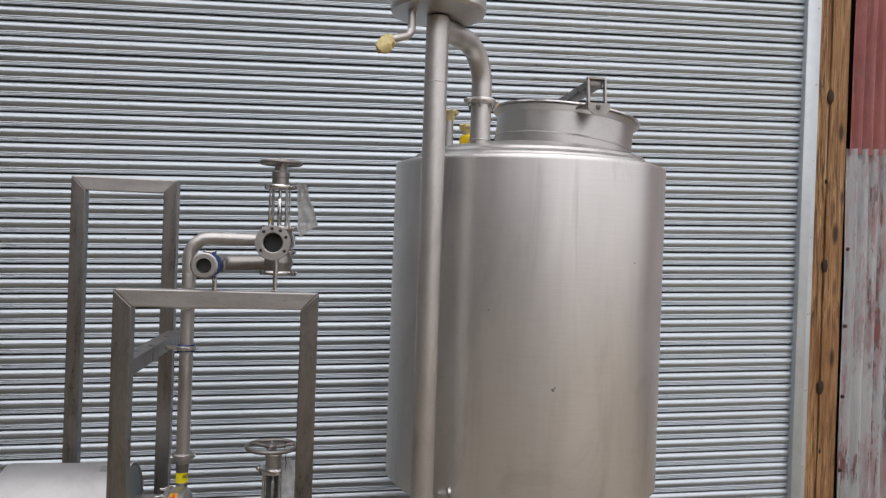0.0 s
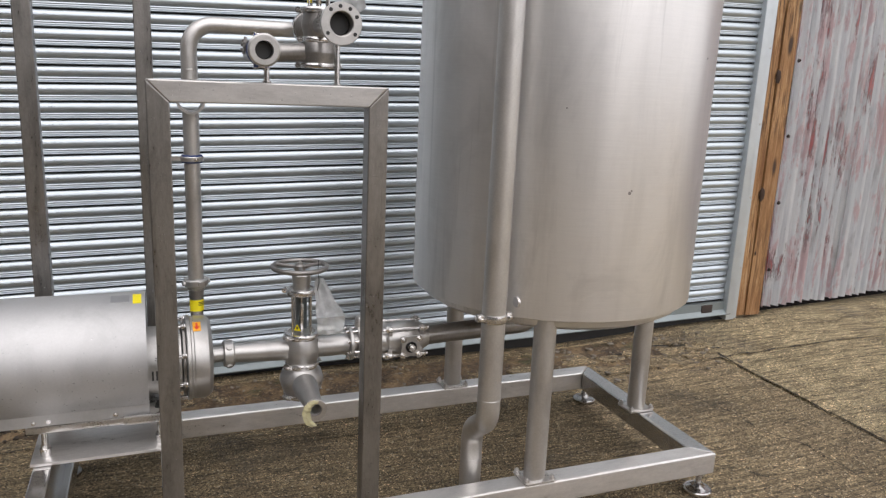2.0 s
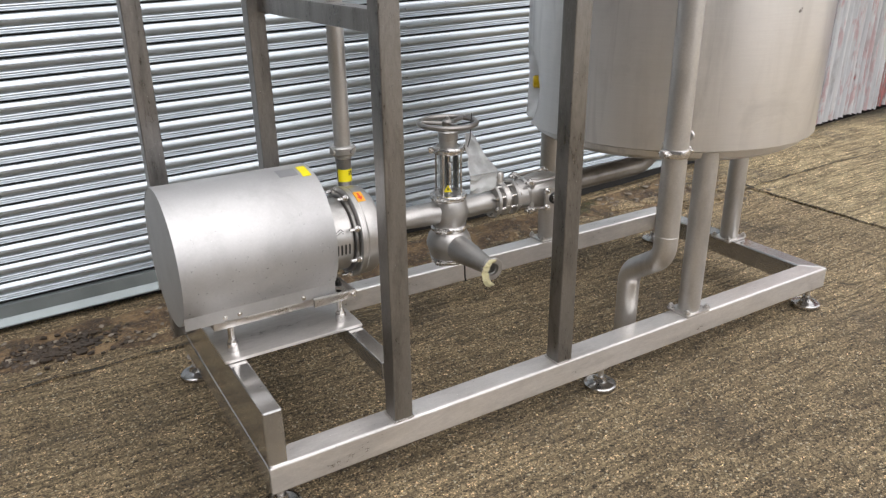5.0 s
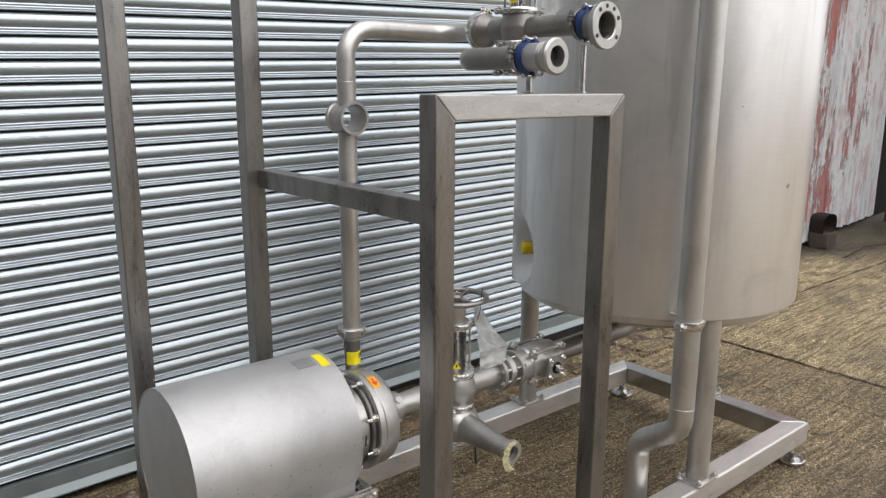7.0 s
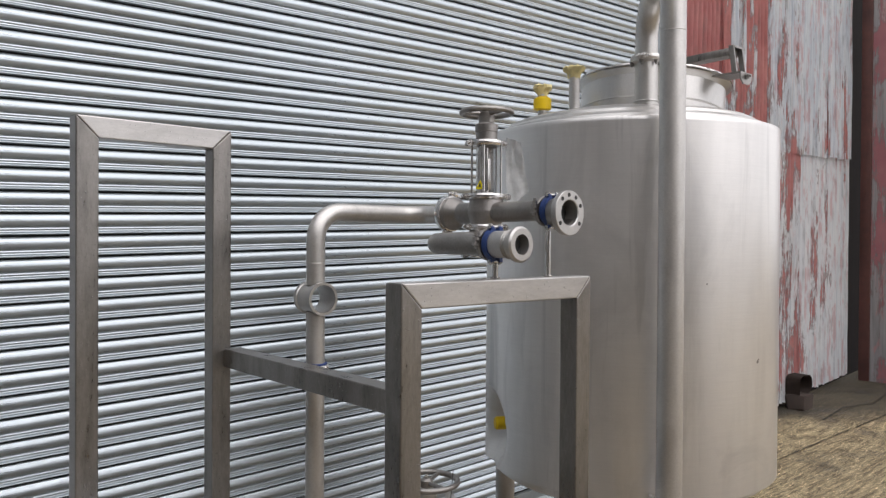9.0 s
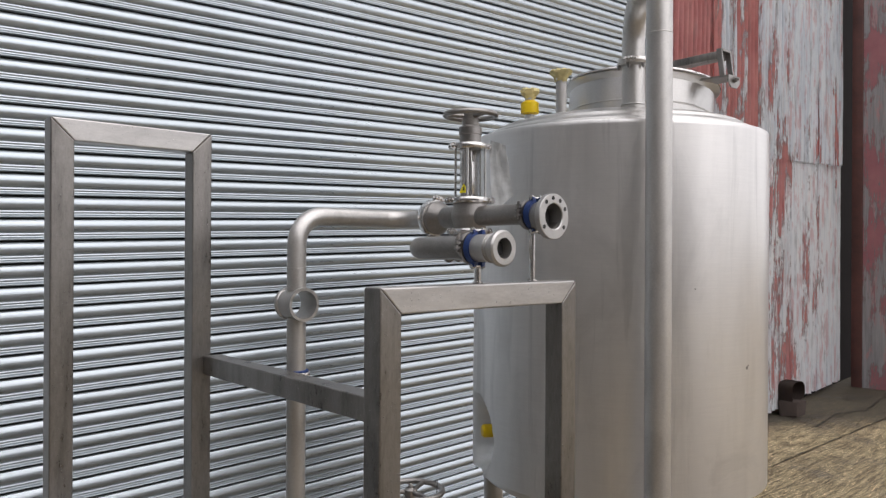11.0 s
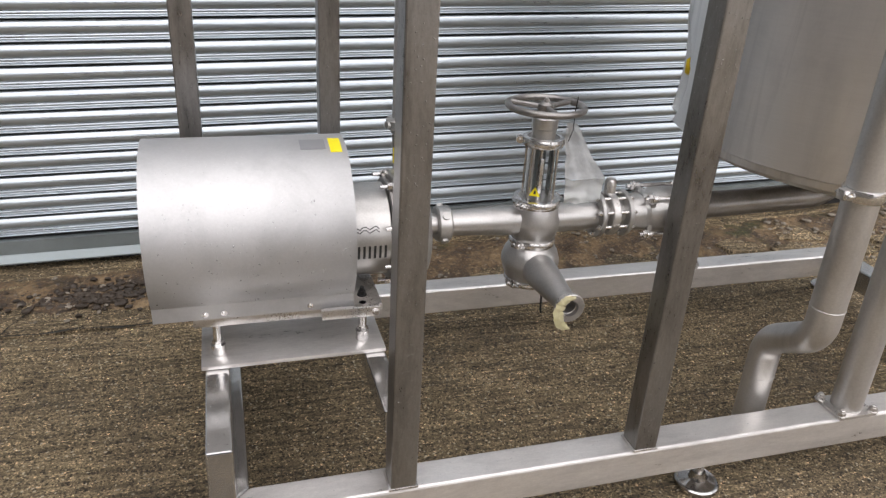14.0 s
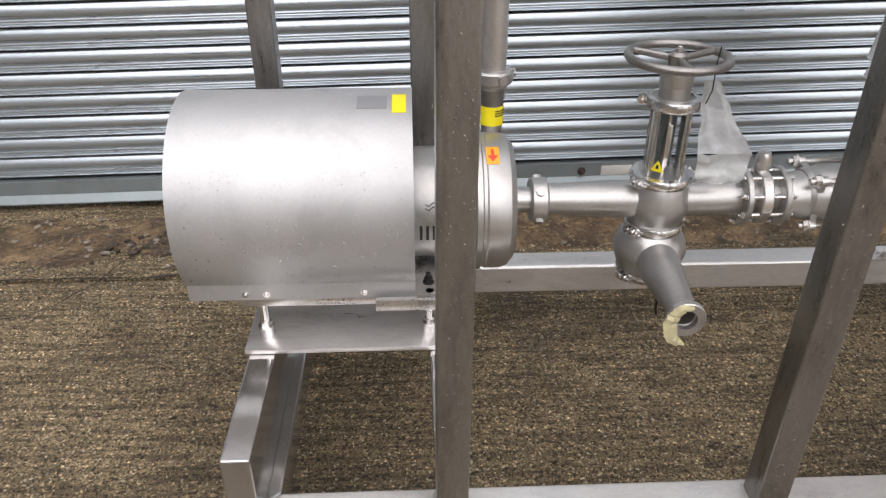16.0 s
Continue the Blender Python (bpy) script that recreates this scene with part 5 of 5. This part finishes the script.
            nut((x, y, 0.376), "z", 0.013, 0.012, bm)
            part("leg_foot", bm, M_BRIGHT, leg)
    part("mount_bar", box((-0.588, 2.925, 0.452), (-0.458, 2.938, 0.477), 0.002), M_MILL, pump)
    part("mount_bar", box((-0.86, 2.98, 0.43), (-0.44, 3.23, 0.452), 0.003), M_MILL, pump)
    part("bolt", nut((-0.468, 2.925, 0.464), (0, -1, 0), 0.0065, 0.007), M_BRIGHT, pump)
    part("bolt", nut((-0.488, 2.988, 0.474), "z", 0.009, 0.012, None, 0.01), M_BLACK, pump)


build_pump()


# ---------------------------------------------------------------- valves
def handwheel(parent, o, R, r, name="handwheel"):
    bm = torus(R - r, r, o, "z", 56, 14)
    lathe([(0, -0.016), (0.017, -0.016), (0.019, -0.010), (0.019, 0.004), (0.012, 0.010), (0, 0.010)], o, "z", 24, bm)
    wheel = part(name, bm, M_AGED, parent, "round steel handwheel with three spokes")
    for k in range(3):
        a = radians(25 + 120 * k)
        d = Vector((math.cos(a), math.sin(a), 0))
        part("spoke", tube([Vector(o) + d * 0.014 + Vector((0, 0, -0.003)), Vector(o) + d * (R - r)], 0.0068, 12), M_AGED, wheel)
    part("hub_nut", nut((o[0], o[1], o[2] + 0.008), "z", 0.008, 0.008, None, 0.004), M_MILL, wheel)
    return wheel


def yoke(parent, x, y, z0, z1, rad, closed=False, sign=-125):
    """Open yoke: two curved guard plates, thin rods and the rising stem."""
    for a0, a1 in ((152, 218), (-38, 28)):
        part("guard_plate", patch((x, y, 0), "z", rad, a0, a1, z0, z1, 12), M_BRIGHT, parent)
    if closed:
        part("rear_plate", patch((x, y, 0), "z", rad, 45, 140, z0, z1, 10), M_DULL, parent, "dull rear plate of the yoke")
    part("stem", lathe([(0, z0), (0.008, z0), (0.008, z0 + (z1 - z0) * 0.6), (0.0055, z0 + (z1 - z0) * 0.62), (0.0055, z1), (0, z1)], (x, y, 0), "z", 16), M_BRIGHT, parent)
    part("indicator", box((x - 0.005, y - 0.0125, z0 + (z1 - z0) * 0.08), (x + 0.005, y - 0.006, z0 + (z1 - z0) * 0.72), 0.001), M_BRIGHT, parent)
    for k in range(4):
        a = radians(35 + 90 * k)
        part("tie_rod", disc(0.0032, z0, z1, (x + (rad + 0.012) * math.cos(a), y + (rad + 0.012) * math.sin(a), 0), "z", 0.0005, 10), M_BRIGHT, parent)
    bm = bmesh.new()
    prism(bm, [(-0.014, 0.0), (0.014, 0.0), (0.0, 0.024)], "y", -0.0010, 0.0)
    a = radians(sign)
    m = Matrix.Translation((x + (rad + 0.0018) * math.cos(a), y + (rad + 0.0018) * math.sin(a), z0 + 0.012)) @ Matrix.Rotation(a + math.pi / 2, 4, "Z")
    bmesh.ops.transform(bm, matrix=m, verts=bm.verts)
    warn = part("warning_sign", bm, M_STICK, parent, "small yellow warning triangle")
    bm = bmesh.new()
    prism(bm, [(-0.003, 0.006), (0.003, 0.006), (0.002, 0.015), (-0.002, 0.015)], "y", -0.0016, -0.0009)
    bmesh.ops.transform(bm, matrix=m, verts=bm.verts)
    part("sign_print", bm, M_PRINT, warn)


def bowl_profile(r, h, top, bot):
    return [(top, h), (top + 0.2 * (r - top), h * 0.93), (r * 0.90, h * 0.55), (r, h * 0.1), (r, -h * 0.1), (r * 0.90, -h * 0.55), (bot + 0.2 * (r - bot), -h * 0.93), (bot, -h)]


def build_lower_valve():
    x, y = -0.008, 3.142
    v = thing("suction_valve", (x, y, 0.38), "blasted steel globe valve with a handwheel and taped side outlet", "valve")
    part("upper_body", lathe(bowl_profile(0.067, 0.052, 0.054, 0.050), (x, y, 0.567), "z", 48), M_CAST, v)
    part("lower_body", lathe(bowl_profile(0.077, 0.053, 0.050, 0.058), (x, y, 0.456), "z", 48), M_CAST, v)
    part("inlet_reducer", tube([(-0.242, PY, PZ), (-0.205, PY, PZ), (-0.11, PY, 0.572), (-0.05, PY, 0.570), (-0.02, PY, 0.570)], 0, 32, None, None, [0.0320, 0.0330, 0.0385, 0.0385, 0.0385]), M_CAST, v)
    part("outlet_stub", tube([(0.02, PY, 0.570), (0.158, PY, 0.572)], 0.0385, 32), M_CAST, v)
    out = part("drain_spout", tube([(x, y - 0.02, 0.452), (x - 0.001, y - 0.09, 0.452), (x - 0.002, y - 0.235, 0.450), (x - 0.003, y - 0.252, 0.450)], 0, 36, None, 0.019, [0.044, 0.043, 0.0265, 0.0265]), M_CAST, v)
    part("spout_ring", ring(0.037, 0.0205, -0.010, 0.006, (x - 0.003, y - 0.256, 0.450), "y", 0.002, 36), M_MILL, out)
    # torn tape over the mouth
    bm = bmesh.new()
    mx, mz = x - 0.003, 0.450
    way = [(0.008, 0.030), (-0.012, 0.028), (-0.026, 0.016), (-0.032, -0.002), (-0.030, -0.020), (-0.025, -0.036), (-0.013, -0.047), (0.001, -0.052)]
    half = [0.004, 0.010, 0.013, 0.013, 0.013, 0.012, 0.010, 0.003]
    cols = []
    steps = 5
    for k in range(7 * steps + 1):
        i, t = min(6, k // steps), k / steps - min(6, k // steps)
        p = Vector(way[i]).lerp(Vector(way[i + 1]), t)
        d = (Vector(way[i + 1]) - Vector(way[i])).normalized()
        w = half[i] + (half[i + 1] - half[i]) * t
        s = Vector((d.y, -d.x))
        a = p + s * (w + 0.0025 * noise.noise((k * 0.8, 1, 0)))
        b = p - s * (w + 0.0045 * noise.noise((k * 0.9, 5, 0)))
        yy = y - 0.2685 - 0.004 * noise.noise((k * 0.35, 3, 0))
        row = [bm.verts.new((mx + a.x, yy + 0.004 * noise.noise((k * 0.5, 9, 0)), mz + a.y)), bm.verts.new((mx + p.x, yy - 0.004, mz + p.y)), bm.verts.new((mx + b.x, yy, mz + b.y))]
        cols.append(row)
    for a, b in zip(cols, cols[1:]):
        bm.faces.new((a[0], b[0], b[1], a[1]))
        bm.faces.new((a[1], b[1], b[2], a[2]))
    bmesh.ops.solidify(bm, geom=list(bm.faces), thickness=0.0022)
    part("torn_tape", bm, M_TAPE, out, "torn yellowed tape hanging from the spout")
    for z, r in ((0.622, 0.060), (0.512, 0.058), (0.402, 0.062)):
        clamp(v, (x, y, z), "z", r, (-1, -0.55, 0))
    part("bottom_cap", lathe([(0.058, 0.402), (0.05, 0.392), (0, 0.390)], (x, y, 0), "z", 40), M_CAST, v)
    part("bonnet", disc(0.055, 0.617, 0.632, (x, y, 0), "z", 0.002), M_MILL, v)
    yoke(v, x, y, 0.632, 0.775, 0.033, True)
    part("yoke_head", lathe([(0, 0.772), (0.050, 0.772), (0.050, 0.787), (0.030, 0.789), (0.030, 0.812), (0.032, 0.814), (0.032, 0.838), (0.024, 0.850), (0, 0.850)], (x, y, 0), "z", 36), M_CAST, v)
    clamp(v, (x, y, 0.780), "z", 0.051, (1, -0.35, 0))
    handwheel(v, (x - 0.008, y - 0.012, 0.870), 0.100, 0.0085)
    part("tie_wire", tube([(x + 0.045, y - 0.07, 0.905), (x + 0.043, y - 0.068, 0.87), (x + 0.05, y - 0.055, 0.82), (x + 0.046, y - 0.045, 0.79)], 0.0012, 6), M_BLACK, v)
    part("drip_wire", tube([(x - 0.002, y - 0.10, 0.41), (x, y - 0.10, 0.36), (x + 0.003, y - 0.10, 0.345)], 0.003, 8), M_BLACK, v)


build_lower_valve()


def build_ball_valve():
    v = thing("ball_valve", (0.35, PY, ZT), "three-piece blasted steel ball valve with flanges on a short pillar", "valve")
    # sight glass between bolted flanges
    for x in (0.158, 0.236):
        fl = part("flange", ring(0.062, 0.03, 0, 0.013, (x, PY, PZ), "x", 0.002), M_CAST, v)
        for k in range(8):
            a = 2 * math.pi * (k + 0.5) / 8
            part("bolt", nut((x + (0.0 if x < 0.2 else 0.013), PY + 0.052 * math.cos(a), PZ + 0.052 * math.sin(a)), (-1 if x < 0.2 else 1, 0, 0), 0.0065, 0.008, None, 0.004), M_BRIGHT, fl)
    part("spacer", ring(0.058, 0.02, 0.190, 0.214, (0, PY, PZ), "x", 0.003), M_MILL, v)
    part("core", disc(0.036, 0.165, 0.242, (0, PY, PZ), "x"), M_CAST, v)
    for k in range(8):
        a = 2 * math.pi * (k + 0.5) / 8
        part("stud", disc(0.005, 0.165, 0.24, (0, PY + 0.052 * math.cos(a), PZ + 0.052 * math.sin(a)), "x", 0.0005, 10), M_BRIGHT, v)
    part("spacer_boss", lathe([(0, 0), (0.016, 0), (0.016, 0.034), (0.012, 0.044), (0, 0.044)], (0.203, PY + 0.01, PZ + 0.05), "z", 24), M_MILL, v)
    part("inlet_neck", tube([(0.246, PY, PZ), (0.275, PY, PZ), (0.300, PY, PZ)], 0, 32, None, None, [0.046, 0.050, 0.052]), M_CAST, v)
    part("body", lathe([(0, 0.29), (0.050, 0.29), (0.056, 0.30), (0.056, 0.315), (0.060, 0.33), (0.062, 0.365), (0.060, 0.40), (0.056, 0.415), (0.056, 0.43), (0.048, 0.445), (0.040, 0.46), (0.0, 0.46)], (0, PY, PZ + 0.004), "x", 40), M_CAST, v)
    for x in (0.305, 0.422):
        bm = bmesh.new()
        r = 0.076
        pts = [(PY + r * 1.06 * math.cos(math.pi / 4 + math.pi / 2 * k), PZ + 0.004 + r * 1.06 * math.sin(math.pi / 4 + math.pi / 2 * k)) for k in range(4)]
        full = []
        for k in range(4):
            p, q = pts[k], pts[(k + 1) % 4]
            full += [p, ((p[0] + q[0]) / 2 * 0.80 + PY * 0.20, (p[1] + q[1]) / 2 * 0.80 + (PZ + 0.004) * 0.20)]
        prism(bm, full, "x", x - 0.007, x + 0.007)
        bevel(bm, 0.003, 1)
        part("end_piece", bm, M_CAST, v)
    for k in range(4):
        a = math.pi / 4 + math.pi / 2 * k
        q = (PY + 0.071 * math.cos(a), PZ + 0.004 + 0.071 * math.sin(a))
        bm = disc(0.0062, 0.285, 0.44, (0, *q), "x", 0.001, 12)
        nut((0.298, *q), (-1, 0, 0), 0.0120, 0.012, bm, 0.010)
        nut((0.429, *q), (1, 0, 0), 0.0120, 0.012, bm, 0.008)
        disc(0.011, 0.297, 0.313, (0, *q), "x", 0.002, 16, bm)
        disc(0.011, 0.414, 0.430, (0, *q), "x", 0.002, 16, bm)
        part("stud", bm, M_BRIGHT, v)
    # square actuator pad facing the yard
    yf = PY - 0.086
    lobes = []
    for k in range(16):
        a = 2 * math.pi * k / 16
        r = (0.034, 0.040, 0.054, 0.040)[k % 4]
        lobes.append((0.373 + r * math.cos(a), PZ - 0.005 + r * math.sin(a)))
    bm = bmesh.new()
    prism(bm, lobes, "y", yf, yf + 0.011)
    pad = part("mounting_pad", bm, M_CAST, v, smooth=False)
    part("pad_neck", disc(0.026, 0, 0.05, (0.373, yf + 0.006, PZ - 0.005), "y"), M_CAST, v)
    for sx in (-1, 1):
        for sz in (-1, 1):
            part("bolt", nut((0.373 + 0.030 * sx, yf, PZ - 0.005 + 0.030 * sz), (0, -1, 0), 0.0095, 0.009, None, 0.004), M_BRIGHT, pad)
    part("stem_seat", ring(0.021, 0.013, -0.004, 0.002, (0.373, yf, PZ - 0.005), "y", 0.001, 28), M_BLACK, pad)
    part("stem", nut((0.373, yf, PZ - 0.005), (0, -1, 0), 0.014, 0.016, None, 0.012), M_BRIGHT, pad)
    # pillar down to the back rail
    part("tank_outlet", tube(bent([(0.455, PY, PZ + 0.005), (0.90, PY, PZ + 0.018), (0.93, CY, 0.70)], 0.08, 8), 0.0365, 32), M_AGED, v)


build_ball_valve()


def build_riser():
    x, y, z = -0.353, 3.202, 1.655
    p = thing("discharge_pipe", (x, y, 0.79), "stainless steel discharge pipe with a bend and open sight fitting", "pipe")
    part("pipe", tube([(x, y, 0.79), (x, y, 1.384)], 0.0252, 32), M_PIPE, p)
    part("pipe", tube(bent([(x, y, 1.456), (x, y, z), (0.0, y, z), (0.0, 3.062, z)], 0.078, 12), 0.0252, 32), M_PIPE, p)
    bm = ring(0.040, 0.024, -0.014, 0.012, (x, y, 0.817), "z", 0.004, 40)
    for k in range(4):
        a = radians(20 + 90 * k)
        lathe([(0, -0.008), (0.009, -0.008), (0.009, 0.004), (0, 0.004)], (x + 0.042 * math.cos(a), y + 0.042 * math.sin(a), 0.816), (math.cos(a), math.sin(a), 0), 8, bm)
    part("union_nut", bm, M_CAST, p)
    part("union_sleeve", lathe([(0.0245, 0.79), (0.0285, 0.795), (0.0285, 0.806)], (x, y, 0), "z", 28), M_CAST, p)
    for zz in (1.515, ):
        part("weld_bead", torus(0.0252, 0.0012, (x, y, zz), "z", 28, 8), M_HEAD, p)
    part("sight_fitting", lathe([(0.037, -0.040), (0.0445, -0.040), (0.0445, -0.030), (0.041, -0.028), (0.041, 0.028), (0.0445, 0.030), (0.0445, 0.040), (0.037, 0.040), (0.035, 0.03), (0.035, -0.03)], (x, y, 1.420), "y", 40, None, True), M_CAST, p, "open round sight fitting without glass")
    # clip to the cross bar
    bm = ring(0.0370, 0.0255, -0.008, 0.008, (x, y, 1.232), "z", 0.002, 32)
    box((-0.428, y - 0.006, 1.226), (x - 0.028, y + 0.006, 1.239), 0, bm)
    clip = part("pipe_clip", bm, M_MILL, p)
    part("clip_liner", ring(0.0325, 0.0250, -0.013, 0.013, (x, y, 1.232), "z", 0.001, 32), M_BLUE, clip, "blue rubber liner")
    part("clip_bolt", nut((x + 0.01, y - 0.036, 1.232), (0, -1, 0), 0.006, 0.008, None, 0.01), M_BRIGHT, clip)


build_riser()


def build_upper_valve():
    x, y, z = -0.003, 2.903, 1.655
    v = thing("discharge_valve", (x, y, 1.49), "steel handwheel valve with two open pipe ends in blue-lined clamps", "valve")
    part("upper_body", lathe(bowl_profile(0.050, 0.042, 0.045, 0.040), (x, y, z + 0.002), "z", 44), M_AGED, v)
    part("lower_body", lathe(bowl_profile(0.052, 0.036, 0.042, 0.046), (x, y, 1.578), "z", 44), M_AGED, v)
    part("back_port", lathe([(0.030, 0.03), (0.030, 0.095), (0.036, 0.105), (0.047, 0.125), (0.047, 0.150), (0, 0.150)], (x, y, z), "y", 40), M_AGED, v)
    clamp(v, (x, y + 0.147, z), "y", 0.050, (0.2, 0, 1), "clamp", M_BRIGHT, 0.013)
    # through pipe to the bolting flange
    pipe = part("front_pipe", tube([(x, y - 0.03, z), (x, 2.700, z)], 0.0265, 32), M_AGED, v)
    clamp(v, (x, 2.694, z - 0.002), "y", 0.036, (-1, 0, 0.1), "clamp", M_AGED, 0.007)
    blue_clamp(v, (x, 2.672, z - 0.002))
    part("flange_neck", lathe([(0.0315, 0.0), (0.038, 0.0), (0.036, 0.02), (0.034, 0.044), (0.0315, 0.044)], (x, 2.627, z - 0.006), "y", 32, None, True), M_AGED, v)
    fl = part("bolting_flange", lathe([(0.0305, -0.004), (0.0330, -0.006), (0.0535, -0.006), (0.055, -0.004), (0.055, 0.008), (0.034, 0.010), (0.0305, 0.06)], (x, 2.620, z - 0.008), "y", 48, None, True), M_CAST, v, "round steel flange with bolt holes")
    # bolt holes and bore are black discs painting the shade inside
    for k, a in enumerate((25, 60, 95, 130, 215, 325)):
        s = radians(a)
        part("hole", disc(0.0052, -0.0068, -0.002, (x + 0.044 * math.cos(s), 2.620, z - 0.008 + 0.044 * math.sin(s)), "y", 0.0003, 14), M_DARK, fl)
    part("bore", disc(0.0303, 0.030, 0.05, (x, 2.620, z - 0.008), "y"), M_DARK, fl)
    # lower branch
    bx, bz = -0.200, 1.570
    part("branch_pipe", tube(bent([(x - 0.02, y, 1.578), (bx, y, bz), (bx, 2.690, bz)], 0.045, 10), 0.0265, 32), M_AGED, v)
    clamp(v, (bx, 2.696, bz), "y", 0.036, (-1, 0, 0.15), "clamp", M_AGED, 0.007)
    blue_clamp(v, (bx, 2.674, bz))
    sp = part("branch_spigot", lathe([(0.0230, -0.062), (0.036, -0.062), (0.0405, -0.058), (0.0405, -0.050), (0.034, -0.046), (0.031, -0.030), (0.031, 0.02), (0.0230, 0.02)], (bx - 0.004, 2.648, bz), "y", 40, None, True), M_CAST, v, "open threaded spigot")
    # black disc paints the shade deep in the spigot
    part("bore", disc(0.0228, -0.038, -0.025, (bx - 0.004, 2.648, bz), "y"), M_DARK, sp)
    for k in range(3):
        part("thread", torus(0.0318, 0.0016, (bx - 0.004, 2.648 - 0.040 + 0.008 * k, bz), "y", 32, 6), M_CAST, sp)
    for zz, r in ((1.698, 0.052), (1.615, 0.046), (1.541, 0.052)):
        clamp(v, (x, y, zz), "z", r, (1, -0.5, 0), "clamp", M_BRIGHT, 0.008)
    part("bottom_cap", lathe([(0.046, 1.541), (0.04, 1.534), (0, 1.532)], (x, y, 0), "z", 36), M_CAST, v)
    yoke(v, x, y, 1.705, 1.838, 0.028, False, -168)
    part("yoke_head", lathe([(0, 1.835), (0.042, 1.835), (0.042, 1.847), (0.029, 1.849), (0.029, 1.872), (0.031, 1.874), (0.031, 1.892), (0.022, 1.898), (0.022, 1.915), (0, 1.915)], (x, y, 0), "z", 36), M_AGED, v)
    clamp(v, (x, y, 1.842), "z", 0.043, (1, -0.5, 0), "clamp", M_BRIGHT, 0.008)
    handwheel(v, (x, y, 1.926), 0.075, 0.0075)


build_upper_valve()


# ---------------------------------------------------------------- plastic bags
def build_bag(corners, name, label, sag=0.02, seed=0.0, material=None):
    """A crumpled polythene sheet stretched between four corners."""
    a, b, c, d = (Vector(q) for q in corners)
    bm = bmesh.new()
    n = 14
    grid = []
    out = (b - a).cross(d - a).normalized()
    for i in range(n + 1):
        row = []
        for j in range(n + 1):
            s, t = i / n, j / n
            p = (a * (1 - s) + b * s) * (1 - t) + (d * (1 - s) + c * s) * t
            p += out * (sag * math.sin(math.pi * s) * math.sin(math.pi * t) + 0.012 * noise.noise((s * 3.5 + seed, t * 3.5, seed)) + 0.004 * noise.noise((s * 11, t * 11, seed)))
            p += (b - a) * 0.04 * noise.noise((t * 4, seed, 1.0))
            row.append(bm.verts.new(p))
        grid.append(row)
    for u, w in zip(grid, grid[1:]):
        for j in range(n):
            bm.faces.new((u[j], w[j], w[j + 1], u[j + 1]))
    bmesh.ops.solidify(bm, geom=list(bm.faces), thickness=0.0012)
    ob = part(name, bm, material or M_BAG, None, label, angle=60)
    return tagged(ob, category="plastic bag", group="plastic bags on the valves")


build_bag([(0.030, 3.10, 0.835), (0.060, 3.11, 0.83), (0.125, 3.05, 0.705), (0.030, 3.07, 0.700)], "plastic_bag", "torn milky polythene bag hanging by the suction valve", 0.015, 0.4)
build_bag([(0.030, 3.07, 0.702), (0.125, 3.05, 0.707), (0.118, 3.06, 0.640), (0.035, 3.08, 0.632)], "plastic_bag", "folded white lower edge of a polythene bag beside the suction valve", 0.01, 1.4, M_FILM)
build_bag([(0.050, 2.88, 1.862), (0.088, 2.86, 1.850), (0.132, 2.87, 1.715), (0.066, 2.89, 1.665)], "plastic_bag", "shredded white polythene tag on the discharge valve", 0.012, 2.3)
